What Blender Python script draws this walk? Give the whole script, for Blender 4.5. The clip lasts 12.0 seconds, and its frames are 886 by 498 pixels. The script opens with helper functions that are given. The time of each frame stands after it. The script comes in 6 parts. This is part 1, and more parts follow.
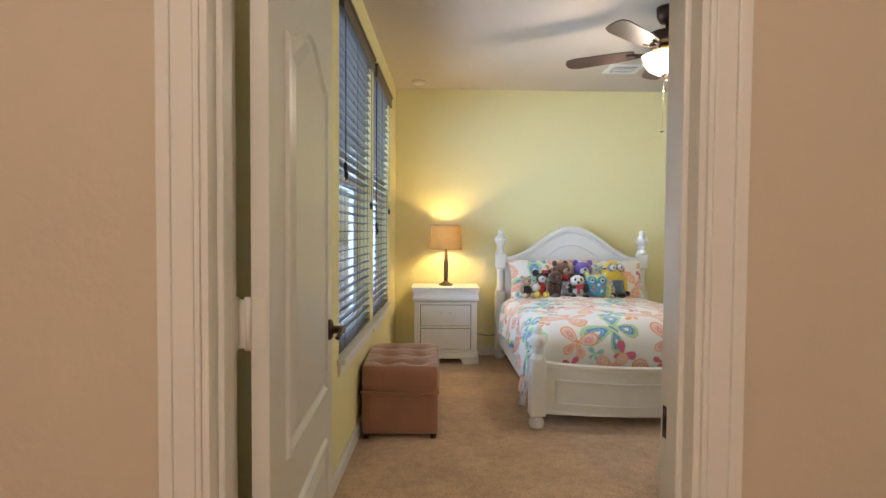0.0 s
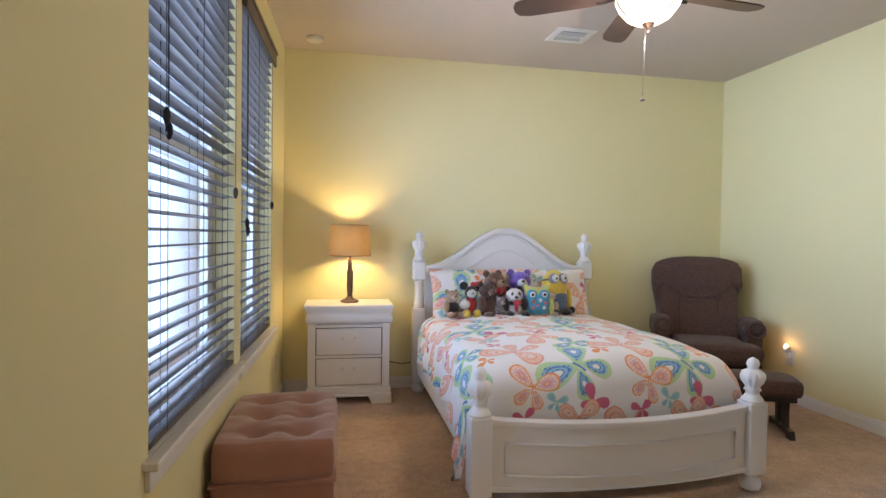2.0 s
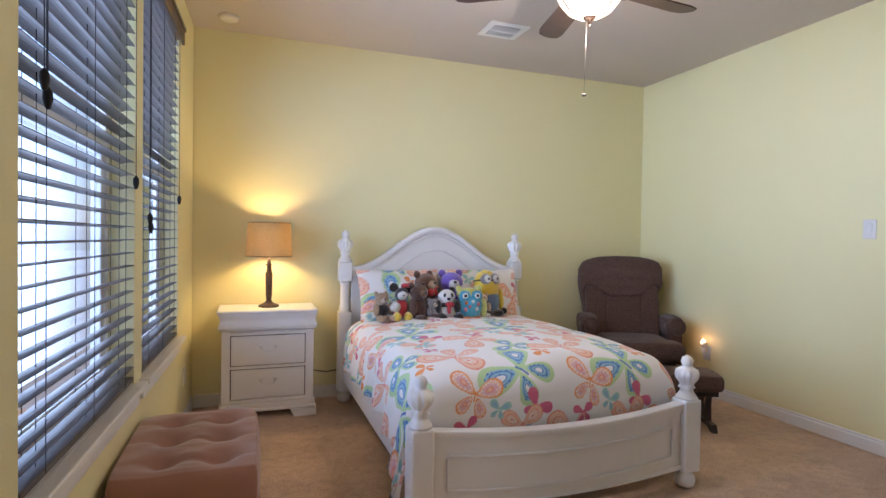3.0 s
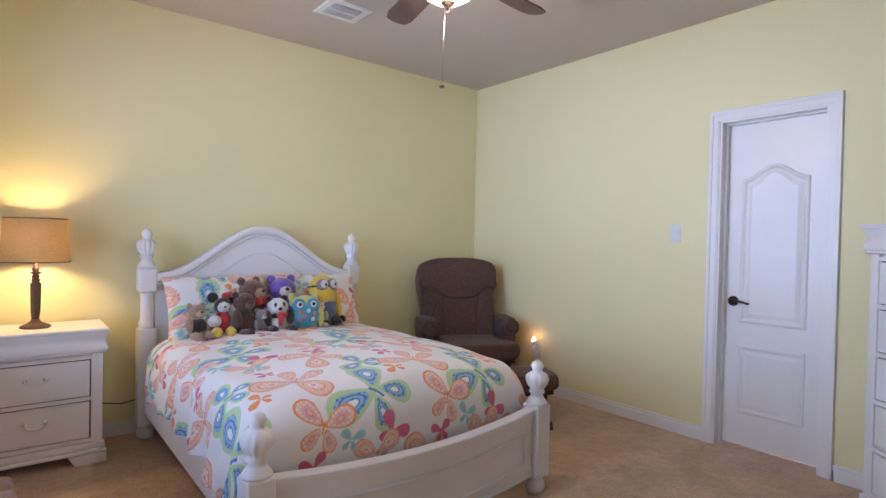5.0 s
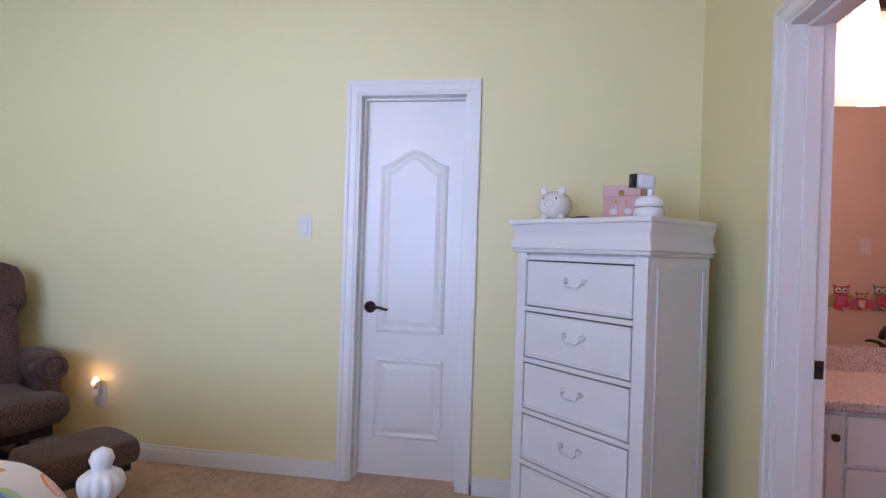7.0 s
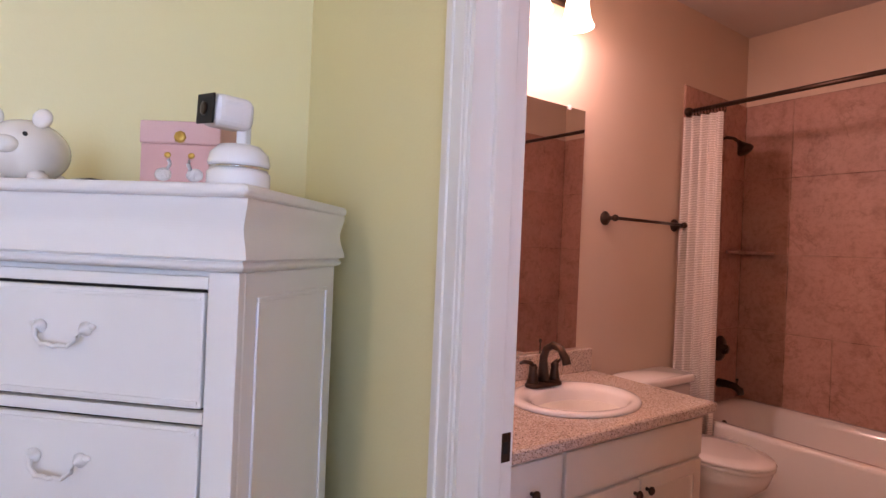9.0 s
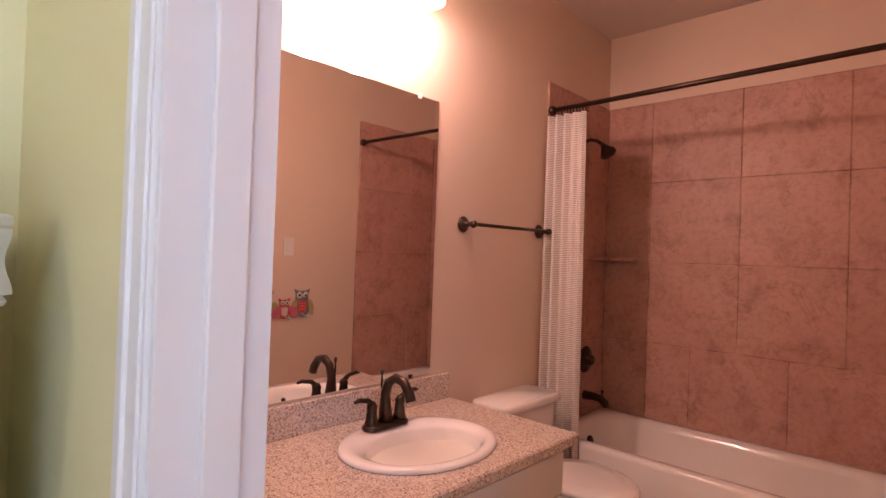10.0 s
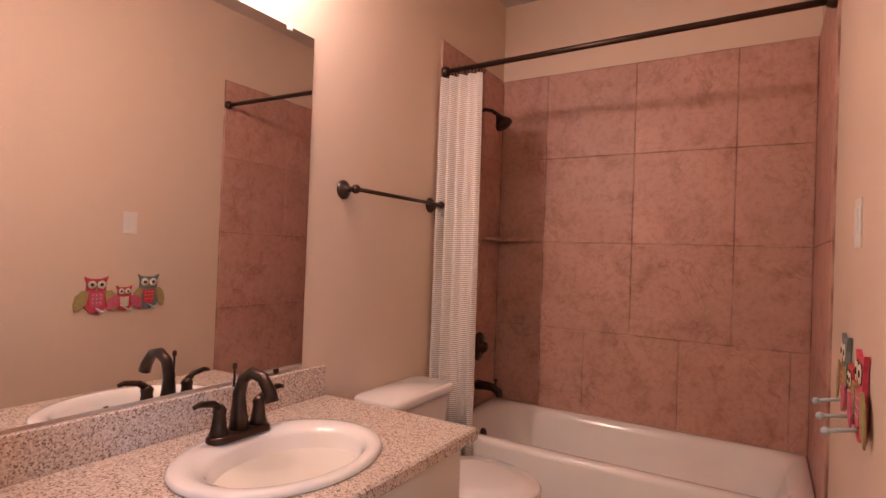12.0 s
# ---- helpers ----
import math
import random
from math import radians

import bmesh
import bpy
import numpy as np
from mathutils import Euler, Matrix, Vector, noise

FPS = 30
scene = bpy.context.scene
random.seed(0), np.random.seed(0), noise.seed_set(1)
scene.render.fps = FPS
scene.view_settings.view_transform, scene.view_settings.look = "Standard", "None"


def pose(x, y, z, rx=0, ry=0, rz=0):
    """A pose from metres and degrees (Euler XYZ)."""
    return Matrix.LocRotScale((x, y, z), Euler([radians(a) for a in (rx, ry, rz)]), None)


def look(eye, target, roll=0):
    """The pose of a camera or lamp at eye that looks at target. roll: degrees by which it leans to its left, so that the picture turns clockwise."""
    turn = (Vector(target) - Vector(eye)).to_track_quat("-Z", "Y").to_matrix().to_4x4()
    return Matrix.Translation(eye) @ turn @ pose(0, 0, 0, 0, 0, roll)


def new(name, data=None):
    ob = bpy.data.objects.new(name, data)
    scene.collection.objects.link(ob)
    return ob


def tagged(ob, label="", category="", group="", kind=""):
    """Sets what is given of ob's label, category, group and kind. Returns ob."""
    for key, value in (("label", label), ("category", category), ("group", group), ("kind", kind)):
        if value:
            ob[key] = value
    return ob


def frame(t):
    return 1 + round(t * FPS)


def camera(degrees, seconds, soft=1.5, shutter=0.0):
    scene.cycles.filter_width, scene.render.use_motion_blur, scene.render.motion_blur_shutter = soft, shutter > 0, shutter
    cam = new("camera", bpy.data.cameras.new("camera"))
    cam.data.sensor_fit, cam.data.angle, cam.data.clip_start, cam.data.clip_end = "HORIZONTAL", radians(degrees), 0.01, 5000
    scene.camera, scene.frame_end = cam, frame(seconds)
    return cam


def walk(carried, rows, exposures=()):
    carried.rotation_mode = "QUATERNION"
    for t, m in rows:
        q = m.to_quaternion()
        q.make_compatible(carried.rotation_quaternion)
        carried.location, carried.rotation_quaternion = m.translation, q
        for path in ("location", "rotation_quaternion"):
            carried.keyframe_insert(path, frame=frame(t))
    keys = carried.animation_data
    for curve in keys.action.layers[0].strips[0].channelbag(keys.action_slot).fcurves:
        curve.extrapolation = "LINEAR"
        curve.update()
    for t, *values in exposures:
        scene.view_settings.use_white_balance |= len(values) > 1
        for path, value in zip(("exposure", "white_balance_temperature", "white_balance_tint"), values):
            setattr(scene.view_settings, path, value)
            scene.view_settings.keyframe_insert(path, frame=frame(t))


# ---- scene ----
cam = camera(79.0, 12.0)
PATH = [
    (0, (1.391, 0.959, 1.296), (1.431, 2.958, 1.232), 0.4),
    (0.5, (1.436, 1.37, 1.306), (1.494, 3.368, 1.245), 0.4),
    (1, (1.432, 1.658, 1.305), (1.536, 3.655, 1.247), 0.5),
    (1.5, (1.457, 1.898, 1.302), (1.687, 3.884, 1.25), 0.6),
    (2, (1.442, 2.076, 1.284), (1.823, 4.039, 1.237), 0.8),
    (2.5, (1.412, 2.203, 1.265), (1.939, 4.132, 1.225), 0.9),
    (3, (1.397, 2.287, 1.266), (2.074, 4.169, 1.229), 0.9),
    (3.2, (1.401, 2.316, 1.286), (2.132, 4.176, 1.243), 1.1),
    (4.8, (1.407, 2.631, 1.292), (2.613, 4.226, 1.26), 0.9),
    (5, (1.419, 2.633, 1.287), (2.673, 4.19, 1.256), 1.2),
    (5.5, (1.491, 2.8, 1.303), (2.948, 4.169, 1.274), 1.1),
    (6, (1.705, 3.028, 1.306), (3.374, 4.13, 1.28), 1.1),
    (6.5, (1.934, 3.245, 1.275), (3.782, 4.009, 1.266), 1.6),
    (6.7, (2.028, 3.303, 1.267), (3.941, 3.884, 1.263), 1.7),
    (8.3, (3.013, 3.337, 1.294), (4.9, 2.673, 1.288), 2.3),
    (8.5, (3.088, 3.284, 1.306), (4.927, 2.497, 1.296), 2.3),
    (9, (3.286, 3.124, 1.317), (4.924, 1.975, 1.318), 2.4),
    (9.5, (3.403, 2.893, 1.349), (4.876, 1.54, 1.354), 2.2),
    (10, (3.458, 2.716, 1.37), (4.827, 1.257, 1.39), 2.0),
    (10.5, (3.548, 2.584, 1.385), (4.827, 1.046, 1.401), 2.0),
    (11, (3.609, 2.462, 1.372), (4.811, 0.864, 1.387), 2.1),
    (11.5, (3.648, 2.431, 1.332), (4.767, 0.774, 1.35), 2.1),
    (12, (3.659, 2.443, 1.274), (4.694, 0.733, 1.296), 2.1),
]
# stops, kelvin and tint, as the camera adapts on its way from the hall through the bedroom to the bathroom
LOOKS = [(0.0, -0.25, 6600, 13), (0.5, -0.30, 6600, 15), (1.5, -0.40, 6400, 20), (3.0, -0.46, 6100, 25), (5.5, -0.56, 5950, 29), (6.5, -0.53, 5750, 30), (8.5, -0.58, 6300, 36), (9.0, -0.24, 6500, 33), (9.5, -0.10, 6500, 32), (10.5, 0.10, 6500, 21), (11.0, 0.15, 6350, 17), (12.0, 0.19, 5850, 9)]
walk(cam, [(t, look(eye, target, roll)) for t, eye, target, roll in PATH], LOOKS)

# ---- world, sun and sky ----
world = bpy.data.worlds.new("world")
scene.world = world
world.use_nodes = True
wn = world.node_tree.nodes
sky = wn.new("ShaderNodeTexSky")
sky.sky_type, sky.sun_disc = "NISHITA", False
sky.sun_elevation, sky.sun_rotation = radians(48), radians(70)
wn["Background"].inputs["Strength"].default_value = 0.15
world.node_tree.links.new(sky.outputs[0], wn["Background"].inputs["Color"])


def lamp(name, kind, energy, colour, m, **more):
    data = bpy.data.lights.new(name, kind)
    data.energy, data.color = energy, colour
    for key, value in more.items():
        if key == "size":
            data.size = value
        elif key == "size_y":
            data.shape, data.size_y = "RECTANGLE", value
        elif key == "radius":
            data.shadow_soft_size = value
        elif key == "spread":
            data.spread = value
        elif key == "angle":
            data.angle = value
    ob = new(name, data)
    ob.matrix_world = m
    return ob


SUN = lamp("sun", "SUN", 4.5, (1.0, 0.96, 0.9), look((10, 3, 12), (0, 0, 0)), angle=radians(0.5))

# ---- materials ----


def material(name, colour, rough=0.6, metal=0.0, colour2=None, scale=8.0, mix=0.5, bump=0.0, bump_scale=200.0, sheen=0.0, coat=0.0, island=0.0):
    """A node material: two-tone stain at one scale, fine relief at another."""
    m = bpy.data.materials.new(name)
    m.use_nodes = True
    nodes, links = m.node_tree.nodes, m.node_tree.links
    b = nodes["Principled BSDF"]
    b.inputs["Roughness"].default_value = rough
    b.inputs["Metallic"].default_value = metal
    b.inputs["Sheen Weight"].default_value = sheen
    b.inputs["Coat Weight"].default_value = coat
    at = nodes.new("ShaderNodeTexCoord")
    if colour2 is None:
        colour2 = tuple(min(1, c * 0.9) for c in colour)
    n = nodes.new("ShaderNodeTexNoise")
    n.inputs["Scale"].default_value, n.inputs["Detail"].default_value = scale, 5
    links.new(at.outputs["Object"], n.inputs["Vector"])
    ramp = nodes.new("ShaderNodeValToRGB")
    ramp.color_ramp.elements[0].position, ramp.color_ramp.elements[1].position = 0.5 - mix / 2, 0.5 + mix / 2
    ramp.color_ramp.elements[0].color, ramp.color_ramp.elements[1].color = (*colour2, 1), (*colour, 1)
    links.new(n.outputs["Fac"], ramp.inputs["Fac"])
    out = ramp.outputs["Color"]
    if island:
        info = nodes.new("ShaderNodeObjectInfo")
        hsv = nodes.new("ShaderNodeHueSaturation")
        rng = nodes.new("ShaderNodeMapRange")
        rng.inputs["To Min"].default_value, rng.inputs["To Max"].default_value = 1 - island, 1 + island
        links.new(info.outputs["Random"], rng.inputs["Value"])
        links.new(rng.outputs["Result"], hsv.inputs["Value"])
        links.new(out, hsv.inputs["Color"])
        out = hsv.outputs["Color"]
    links.new(out, b.inputs["Base Color"])
    if bump:
        n2 = nodes.new("ShaderNodeTexNoise")
        n2.inputs["Scale"].default_value, n2.inputs["Detail"].default_value = bump_scale, 3
        links.new(at.outputs["Object"], n2.inputs["Vector"])
        bp = nodes.new("ShaderNodeBump")
        bp.inputs["Strength"].default_value, bp.inputs["Distance"].default_value = bump, 0.004
        links.new(n2.outputs["Fac"], bp.inputs["Height"])
        links.new(bp.outputs["Normal"], b.inputs["Normal"])
    return m


def glow(name, colour, strength):
    m = bpy.data.materials.new(name)
    m.use_nodes = True
    b = m.node_tree.nodes["Principled BSDF"]
    b.inputs["Base Color"].default_value = (*colour, 1)
    b.inputs["Emission Color"].default_value = (*colour, 1)
    b.inputs["Emission Strength"].default_value = strength
    b.inputs["Roughness"].default_value = 0.4
    return m


def vertex_paint(name, rough=0.85, bump=0.25):
    """Printed cloth: the colour comes from the mesh's own print attribute."""
    m = material(name, (0.8, 0.8, 0.8), rough, bump=bump, bump_scale=350, sheen=0.2)
    nodes, links = m.node_tree.nodes, m.node_tree.links
    a = nodes.new("ShaderNodeAttribute")
    a.attribute_name = "print"
    links.new(a.outputs["Color"], nodes["Principled BSDF"].inputs["Base Color"])
    return m


def cut_pile():
    """Cut-pile carpet: broad tracked patches, tufts of lighter and darker yarn, deep fine relief."""
    m = material("beige_carpet", (0.66, 0.445, 0.285), 0.95, colour2=(0.49, 0.32, 0.20), scale=3.5, mix=0.35, bump=1.0, bump_scale=230, sheen=0.3)
    nodes, links = m.node_tree.nodes, m.node_tree.links
    b = nodes["Principled BSDF"]
    at = nodes.new("ShaderNodeTexCoord")
    col = b.inputs["Base Color"].links[0].from_socket
    for scale, low, amount in ((18, 0.84, 0.8), (95, 0.66, 0.8)):
        n = nodes.new("ShaderNodeTexNoise")
        n.inputs["Scale"].default_value, n.inputs["Detail"].default_value = scale, 6
        links.new(at.outputs["Object"], n.inputs["Vector"])
        r = nodes.new("ShaderNodeValToRGB")
        r.color_ramp.elements[0].position, r.color_ramp.elements[1].position = 0.36, 0.60
        r.color_ramp.elements[0].color, r.color_ramp.elements[1].color = (low, low * 0.96, low * 0.92, 1), (1.06, 1.06, 1.06, 1)
        links.new(n.outputs["Fac"], r.inputs[0])
        mul = nodes.new("ShaderNodeMix")
        mul.data_type, mul.blend_type = "RGBA", "MULTIPLY"
        mul.inputs["Factor"].default_value = amount
        links.new(col, mul.inputs[6])
        links.new(r.outputs[0], mul.inputs[7])
        col = mul.outputs[2]
    links.new(col, b.inputs["Base Color"])
    return m


YELLOW = material("yellow_wall_paint", (0.79, 0.72, 0.405), 0.55, colour2=(0.77, 0.70, 0.385), scale=1.3, bump=0.12, bump_scale=110)
BEIGE = material("beige_wall_paint", (0.64, 0.55, 0.44), 0.6, colour2=(0.61, 0.52, 0.415), scale=1.5, bump=0.4, bump_scale=55)
BATH = material("bathroom_tan_paint", (0.69, 0.545, 0.425), 0.55, colour2=(0.66, 0.52, 0.40), scale=1.6, bump=0.14, bump_scale=110)
CEIL = material("ceiling_paint", (0.60, 0.525, 0.46), 0.75, colour2=(0.57, 0.495, 0.435), scale=1.2, bump=0.3, bump_scale=70)
CARPET = cut_pile()
TRIM = material("white_trim_paint", (0.80, 0.78, 0.75), 0.35, colour2=(0.77, 0.75, 0.71), scale=3, bump=0.04, bump_scale=60)
DOORW = material("white_door_paint", (0.78, 0.76, 0.73), 0.32, colour2=(0.755, 0.735, 0.70), scale=2.5, bump=0.05, bump_scale=90)
LACQ = material("white_furniture_lacquer", (0.76, 0.75, 0.74), 0.33, colour2=(0.73, 0.72, 0.705), scale=4, bump=0.03, bump_scale=70)
BRONZE = material("oil_rubbed_bronze", (0.045, 0.030, 0.024), 0.35, 0.85, colour2=(0.075, 0.045, 0.030), scale=30, bump=0.08, bump_scale=250)
# black for dark parts, and for shade painted into gaps and holes
BLACK = material("black_and_gap_shade", (0.012, 0.011, 0.010), 0.8)
SLAT = material("espresso_blind_wood", (0.085, 0.070, 0.066), 0.34, colour2=(0.060, 0.048, 0.045), scale=14, bump=0.1, bump_scale=60)
CORD = material("black_cord", (0.015, 0.015, 0.02), 0.7)
VINYL = material("white_vinyl_window", (0.75, 0.76, 0.77), 0.4, scale=3)
OTTO = material("brown_suede", (0.36, 0.175, 0.115), 0.9, colour2=(0.29, 0.135, 0.09), scale=6, mix=0.6, bump=0.35, bump_scale=300, sheen=0.5)
CHAIRM = material("dark_brown_tweed", (0.135, 0.070, 0.050), 0.95, colour2=(0.05, 0.026, 0.019), scale=130, mix=0.25, bump=0.6, bump_scale=320, sheen=0.12)
CHAIRW = material("dark_stained_wood", (0.03, 0.016, 0.011), 0.4, colour2=(0.02, 0.01, 0.008), scale=20)
LAMPW = material("weathered_brown_wood", (0.13, 0.075, 0.045), 0.6, colour2=(0.07, 0.04, 0.025), scale=30, mix=0.7, bump=0.2, bump_scale=120)
FANW = material("walnut_fan_blade", (0.085, 0.052, 0.040), 0.45, colour2=(0.05, 0.03, 0.024), scale=9, bump=0.08, bump_scale=70)
PLATE = material("white_plastic", (0.75, 0.72, 0.68), 0.4)
PORC = material("white_porcelain", (0.82, 0.78, 0.74), 0.12, colour2=(0.80, 0.76, 0.72), scale=2, coat=0.5)
CABW = material("cream_cabinet_paint", (0.74, 0.70, 0.62), 0.4, colour2=(0.71, 0.67, 0.59), scale=3)
PRINT = vertex_paint("butterfly_print_cotton")


def burlap():
    m = material("burlap_shade", (0.48, 0.30, 0.13), 0.9, colour2=(0.32, 0.185, 0.075), scale=260, mix=0.35, bump=0.6, bump_scale=250)
    nodes, links = m.node_tree.nodes, m.node_tree.links
    b = nodes["Principled BSDF"]
    at = nodes.new("ShaderNodeTexCoord")
    thread = nodes.new("ShaderNodeTexNoise")
    thread.inputs["Scale"].default_value, thread.inputs["Detail"].default_value = 1.0, 3
    stretch = nodes.new("ShaderNodeMapping")
    stretch.inputs["Scale"].default_value = (24, 24, 260)
    links.new(at.outputs["Object"], stretch.inputs["Vector"])
    links.new(stretch.outputs[0], thread.inputs["Vector"])
    tone = nodes.new("ShaderNodeValToRGB")
    tone.color_ramp.elements[0].position, tone.color_ramp.elements[1].position = 0.38, 0.62
    tone.color_ramp.elements[0].color, tone.color_ramp.elements[1].color = (0.24, 0.13, 0.045, 1), (0.62, 0.43, 0.21, 1)
    links.new(thread.outputs["Fac"], tone.inputs[0])
    t = nodes.new("ShaderNodeBsdfTranslucent")
    links.new(tone.outputs[0], t.inputs["Color"])
    mx = nodes.new("ShaderNodeMixShader")
    mx.inputs[0].default_value = 0.052
    links.new(b.outputs[0], mx.inputs[1])
    links.new(t.outputs[0], mx.inputs[2])
    links.new(mx.outputs[0], nodes["Material Output"].inputs[0])
    return m


SHADE = burlap()


def granite():
    m = material("speckled_granite", (0.52, 0.42, 0.35), 0.25, coat=0.3)
    nodes, links = m.node_tree.nodes, m.node_tree.links
    at = nodes.new("ShaderNodeTexCoord")
    v = nodes.new("ShaderNodeTexVoronoi")
    v.inputs["Scale"].default_value = 255
    links.new(at.outputs["Object"], v.inputs["Vector"])
    r = nodes.new("ShaderNodeValToRGB")
    r.color_ramp.interpolation = "CONSTANT"
    e = r.color_ramp.elements
    e[0].position, e[0].color = 0, (0.22, 0.165, 0.135, 1)
    e[1].position, e[1].color = 0.12, (0.62, 0.50, 0.41, 1)
    for p, c in ((0.42, (0.54, 0.42, 0.34, 1)), (0.6, (0.70, 0.60, 0.52, 1)), (0.84, (0.44, 0.34, 0.28, 1))):
        x = e.new(p)
        x.color = c
    sep = nodes.new("ShaderNodeSeparateColor")
    links.new(v.outputs["Color"], sep.inputs[0])
    links.new(sep.outputs[0], r.inputs[0])
    links.new(r.outputs[0], nodes["Principled BSDF"].inputs["Base Color"])
    return m


GRANITE = granite()


def slate_tile():
    """Rust-pink stone: broad cloudy tone, mottled patches and thin broken veins."""
    m = material("rust_stone_tile", (0.575, 0.335, 0.262), 0.48, colour2=(0.45, 0.245, 0.188), scale=3.2, mix=0.7, bump=0.3, bump_scale=28, island=0.07)
    nodes, links = m.node_tree.nodes, m.node_tree.links
    b = nodes["Principled BSDF"]
    geo = nodes.new("ShaderNodeNewGeometry")

    def cloud(scale, detail, rough, warp, stops):
        n = nodes.new("ShaderNodeTexNoise")
        n.inputs["Scale"].default_value, n.inputs["Detail"].default_value = scale, detail
        n.inputs["Roughness"].default_value, n.inputs["Distortion"].default_value = rough, warp
        links.new(geo.outputs["Position"], n.inputs["Vector"])
        r = nodes.new("ShaderNodeValToRGB")
        e = r.color_ramp.elements
        e[0].position, e[0].color = stops[0][0], (*stops[0][1], 1)
        e[1].position, e[1].color = stops[-1][0], (*stops[-1][1], 1)
        for at, c in stops[1:-1]:
            e.new(at).color = (*c, 1)
        links.new(n.outputs["Fac"], r.inputs[0])
        return r.outputs[0]

    def times(a, c, amount):
        mul = nodes.new("ShaderNodeMix")
        mul.data_type, mul.blend_type = "RGBA", "MULTIPLY"
        mul.inputs["Factor"].default_value = amount
        links.new(a, mul.inputs[6])
        links.new(c, mul.inputs[7])
        return mul.outputs[2]

    col = b.inputs["Base Color"].links[0].from_socket
    col = times(col, cloud(9, 12, 0.70, 0.3, ((0.34, (0.66, 0.56, 0.53)), (0.50, (1, 1, 1)))), 0.70)
    col = times(col, cloud(34, 8, 0.75, 0.0, ((0.36, (0.70, 0.62, 0.60)), (0.52, (1, 1, 1)))), 0.65)
    dark, pale = (0.52, 0.42, 0.38), (1, 1, 1)
    vein = cloud(2.6, 7, 0.62, 0.8, ((0.0, pale), (0.478, pale), (0.490, dark), (0.502, pale), (1.0, pale)))
    gate = cloud(5.0, 3, 0.5, 0.0, ((0.47, (0, 0, 0)), (0.56, (1, 1, 1))))
    lift = nodes.new("ShaderNodeMix")
    lift.data_type = "RGBA"
    links.new(gate, lift.inputs["Factor"])
    lift.inputs[6].default_value = (1, 1, 1, 1)
    links.new(vein, lift.inputs[7])
    col = times(col, lift.outputs[2], 0.5)
    links.new(col, b.inputs["Base Color"])
    return m


TILE = slate_tile()
GROUT = material("brown_grout", (0.50, 0.32, 0.24), 0.9, colour2=(0.22, 0.12, 0.085), scale=9, mix=0.3)
MIRROR = bpy.data.materials.new("mirror_silver")
MIRROR.use_nodes = True
MIRROR.node_tree.nodes["Principled BSDF"].inputs["Metallic"].default_value = 1
MIRROR.node_tree.nodes["Principled BSDF"].inputs["Roughness"].default_value = 0.015
MIRROR.node_tree.nodes["Principled BSDF"].inputs["Base Color"].default_value = (0.86, 0.86, 0.85, 1)
GLASS = bpy.data.materials.new("window_glass")
GLASS.use_nodes = True
GLASS.node_tree.nodes["Principled BSDF"].inputs["Transmission Weight"].default_value = 1
GLASS.node_tree.nodes["Principled BSDF"].inputs["Roughness"].default_value = 0.0
GLASS.node_tree.nodes["Principled BSDF"].inputs["IOR"].default_value = 1.1

# ---- building blocks ----


def part(name, bm, mat, parent=None, label="", smooth=False):
    """One mesh object under a thing or a part."""
    me = bpy.data.meshes.new(name)
    bm.to_mesh(me)
    bm.free()
    for m in (mat if isinstance(mat, (list, tuple)) else [mat]):
        me.materials.append(m)
    if smooth:
        for p in me.polygons:
            p.use_smooth = True
    ob = new(name, me)
    if parent is not None:
        ob.parent = parent
    if label:
        ob["label"] = label
    return ob


def thing(name, label, category, at, turn=0, group="", kind=""):
    ob = new(name)
    ob.empty_display_size = 0.1
    ob.matrix_basis = pose(*at, 0, 0, turn)
    return tagged(ob, label, category, group, kind)


def box(x0, x1, y0, y1, z0, z1, bevel=0.0, bm=None, m=None, seg=2):
    """A box, with rounded edges where bevel is given; joined to bm."""
    b = bmesh.new()
    bmesh.ops.create_cube(b, size=1)
    for v in b.verts:
        v.co = Vector(((x0 + x1) / 2 + v.co.x * (x1 - x0), (y0 + y1) / 2 + v.co.y * (y1 - y0), (z0 + z1) / 2 + v.co.z * (z1 - z0)))
    if bevel:
        bmesh.ops.bevel(b, geom=list(b.edges), offset=min(bevel, 0.49 * min(abs(x1 - x0), abs(y1 - y0), abs(z1 - z0))), segments=seg, affect="EDGES", profile=0.5)
    if m is not None:
        b.transform(m)
    return join(bm, b)


def join(bm, b):
    if bm is None:
        return b
    me = bpy.data.meshes.new("join")
    b.to_mesh(me)
    b.free()
    bm.from_mesh(me)
    bpy.data.meshes.remove(me)
    return bm


def lathe(profile, n=24, bm=None, m=None, flute=0, fl=(0, 0), depth=0.0):
    """A turned body from (radius, z) rows; flutes between the two heights."""
    b = bmesh.new()
    rings = []
    for r, z in profile:
        ring = []
        for i in range(n):
            a = 2 * math.pi * i / n
            q = r
            if flute and fl[0] <= z <= fl[1]:
                q = r - depth * (0.5 - 0.5 * math.cos(a * flute))
            ring.append(b.verts.new((q * math.cos(a), q * math.sin(a), z)))
        rings.append(ring)
    for lo, hi in zip(rings, rings[1:]):
        for i in range(n):
            b.faces.new((lo[i], lo[(i + 1) % n], hi[(i + 1) % n], hi[i]))
    b.faces.new(list(reversed(rings[0])))
    b.faces.new(rings[-1])
    for f in b.faces:
        f.smooth = True
    if m is not None:
        b.transform(m)
    return join(bm, b)


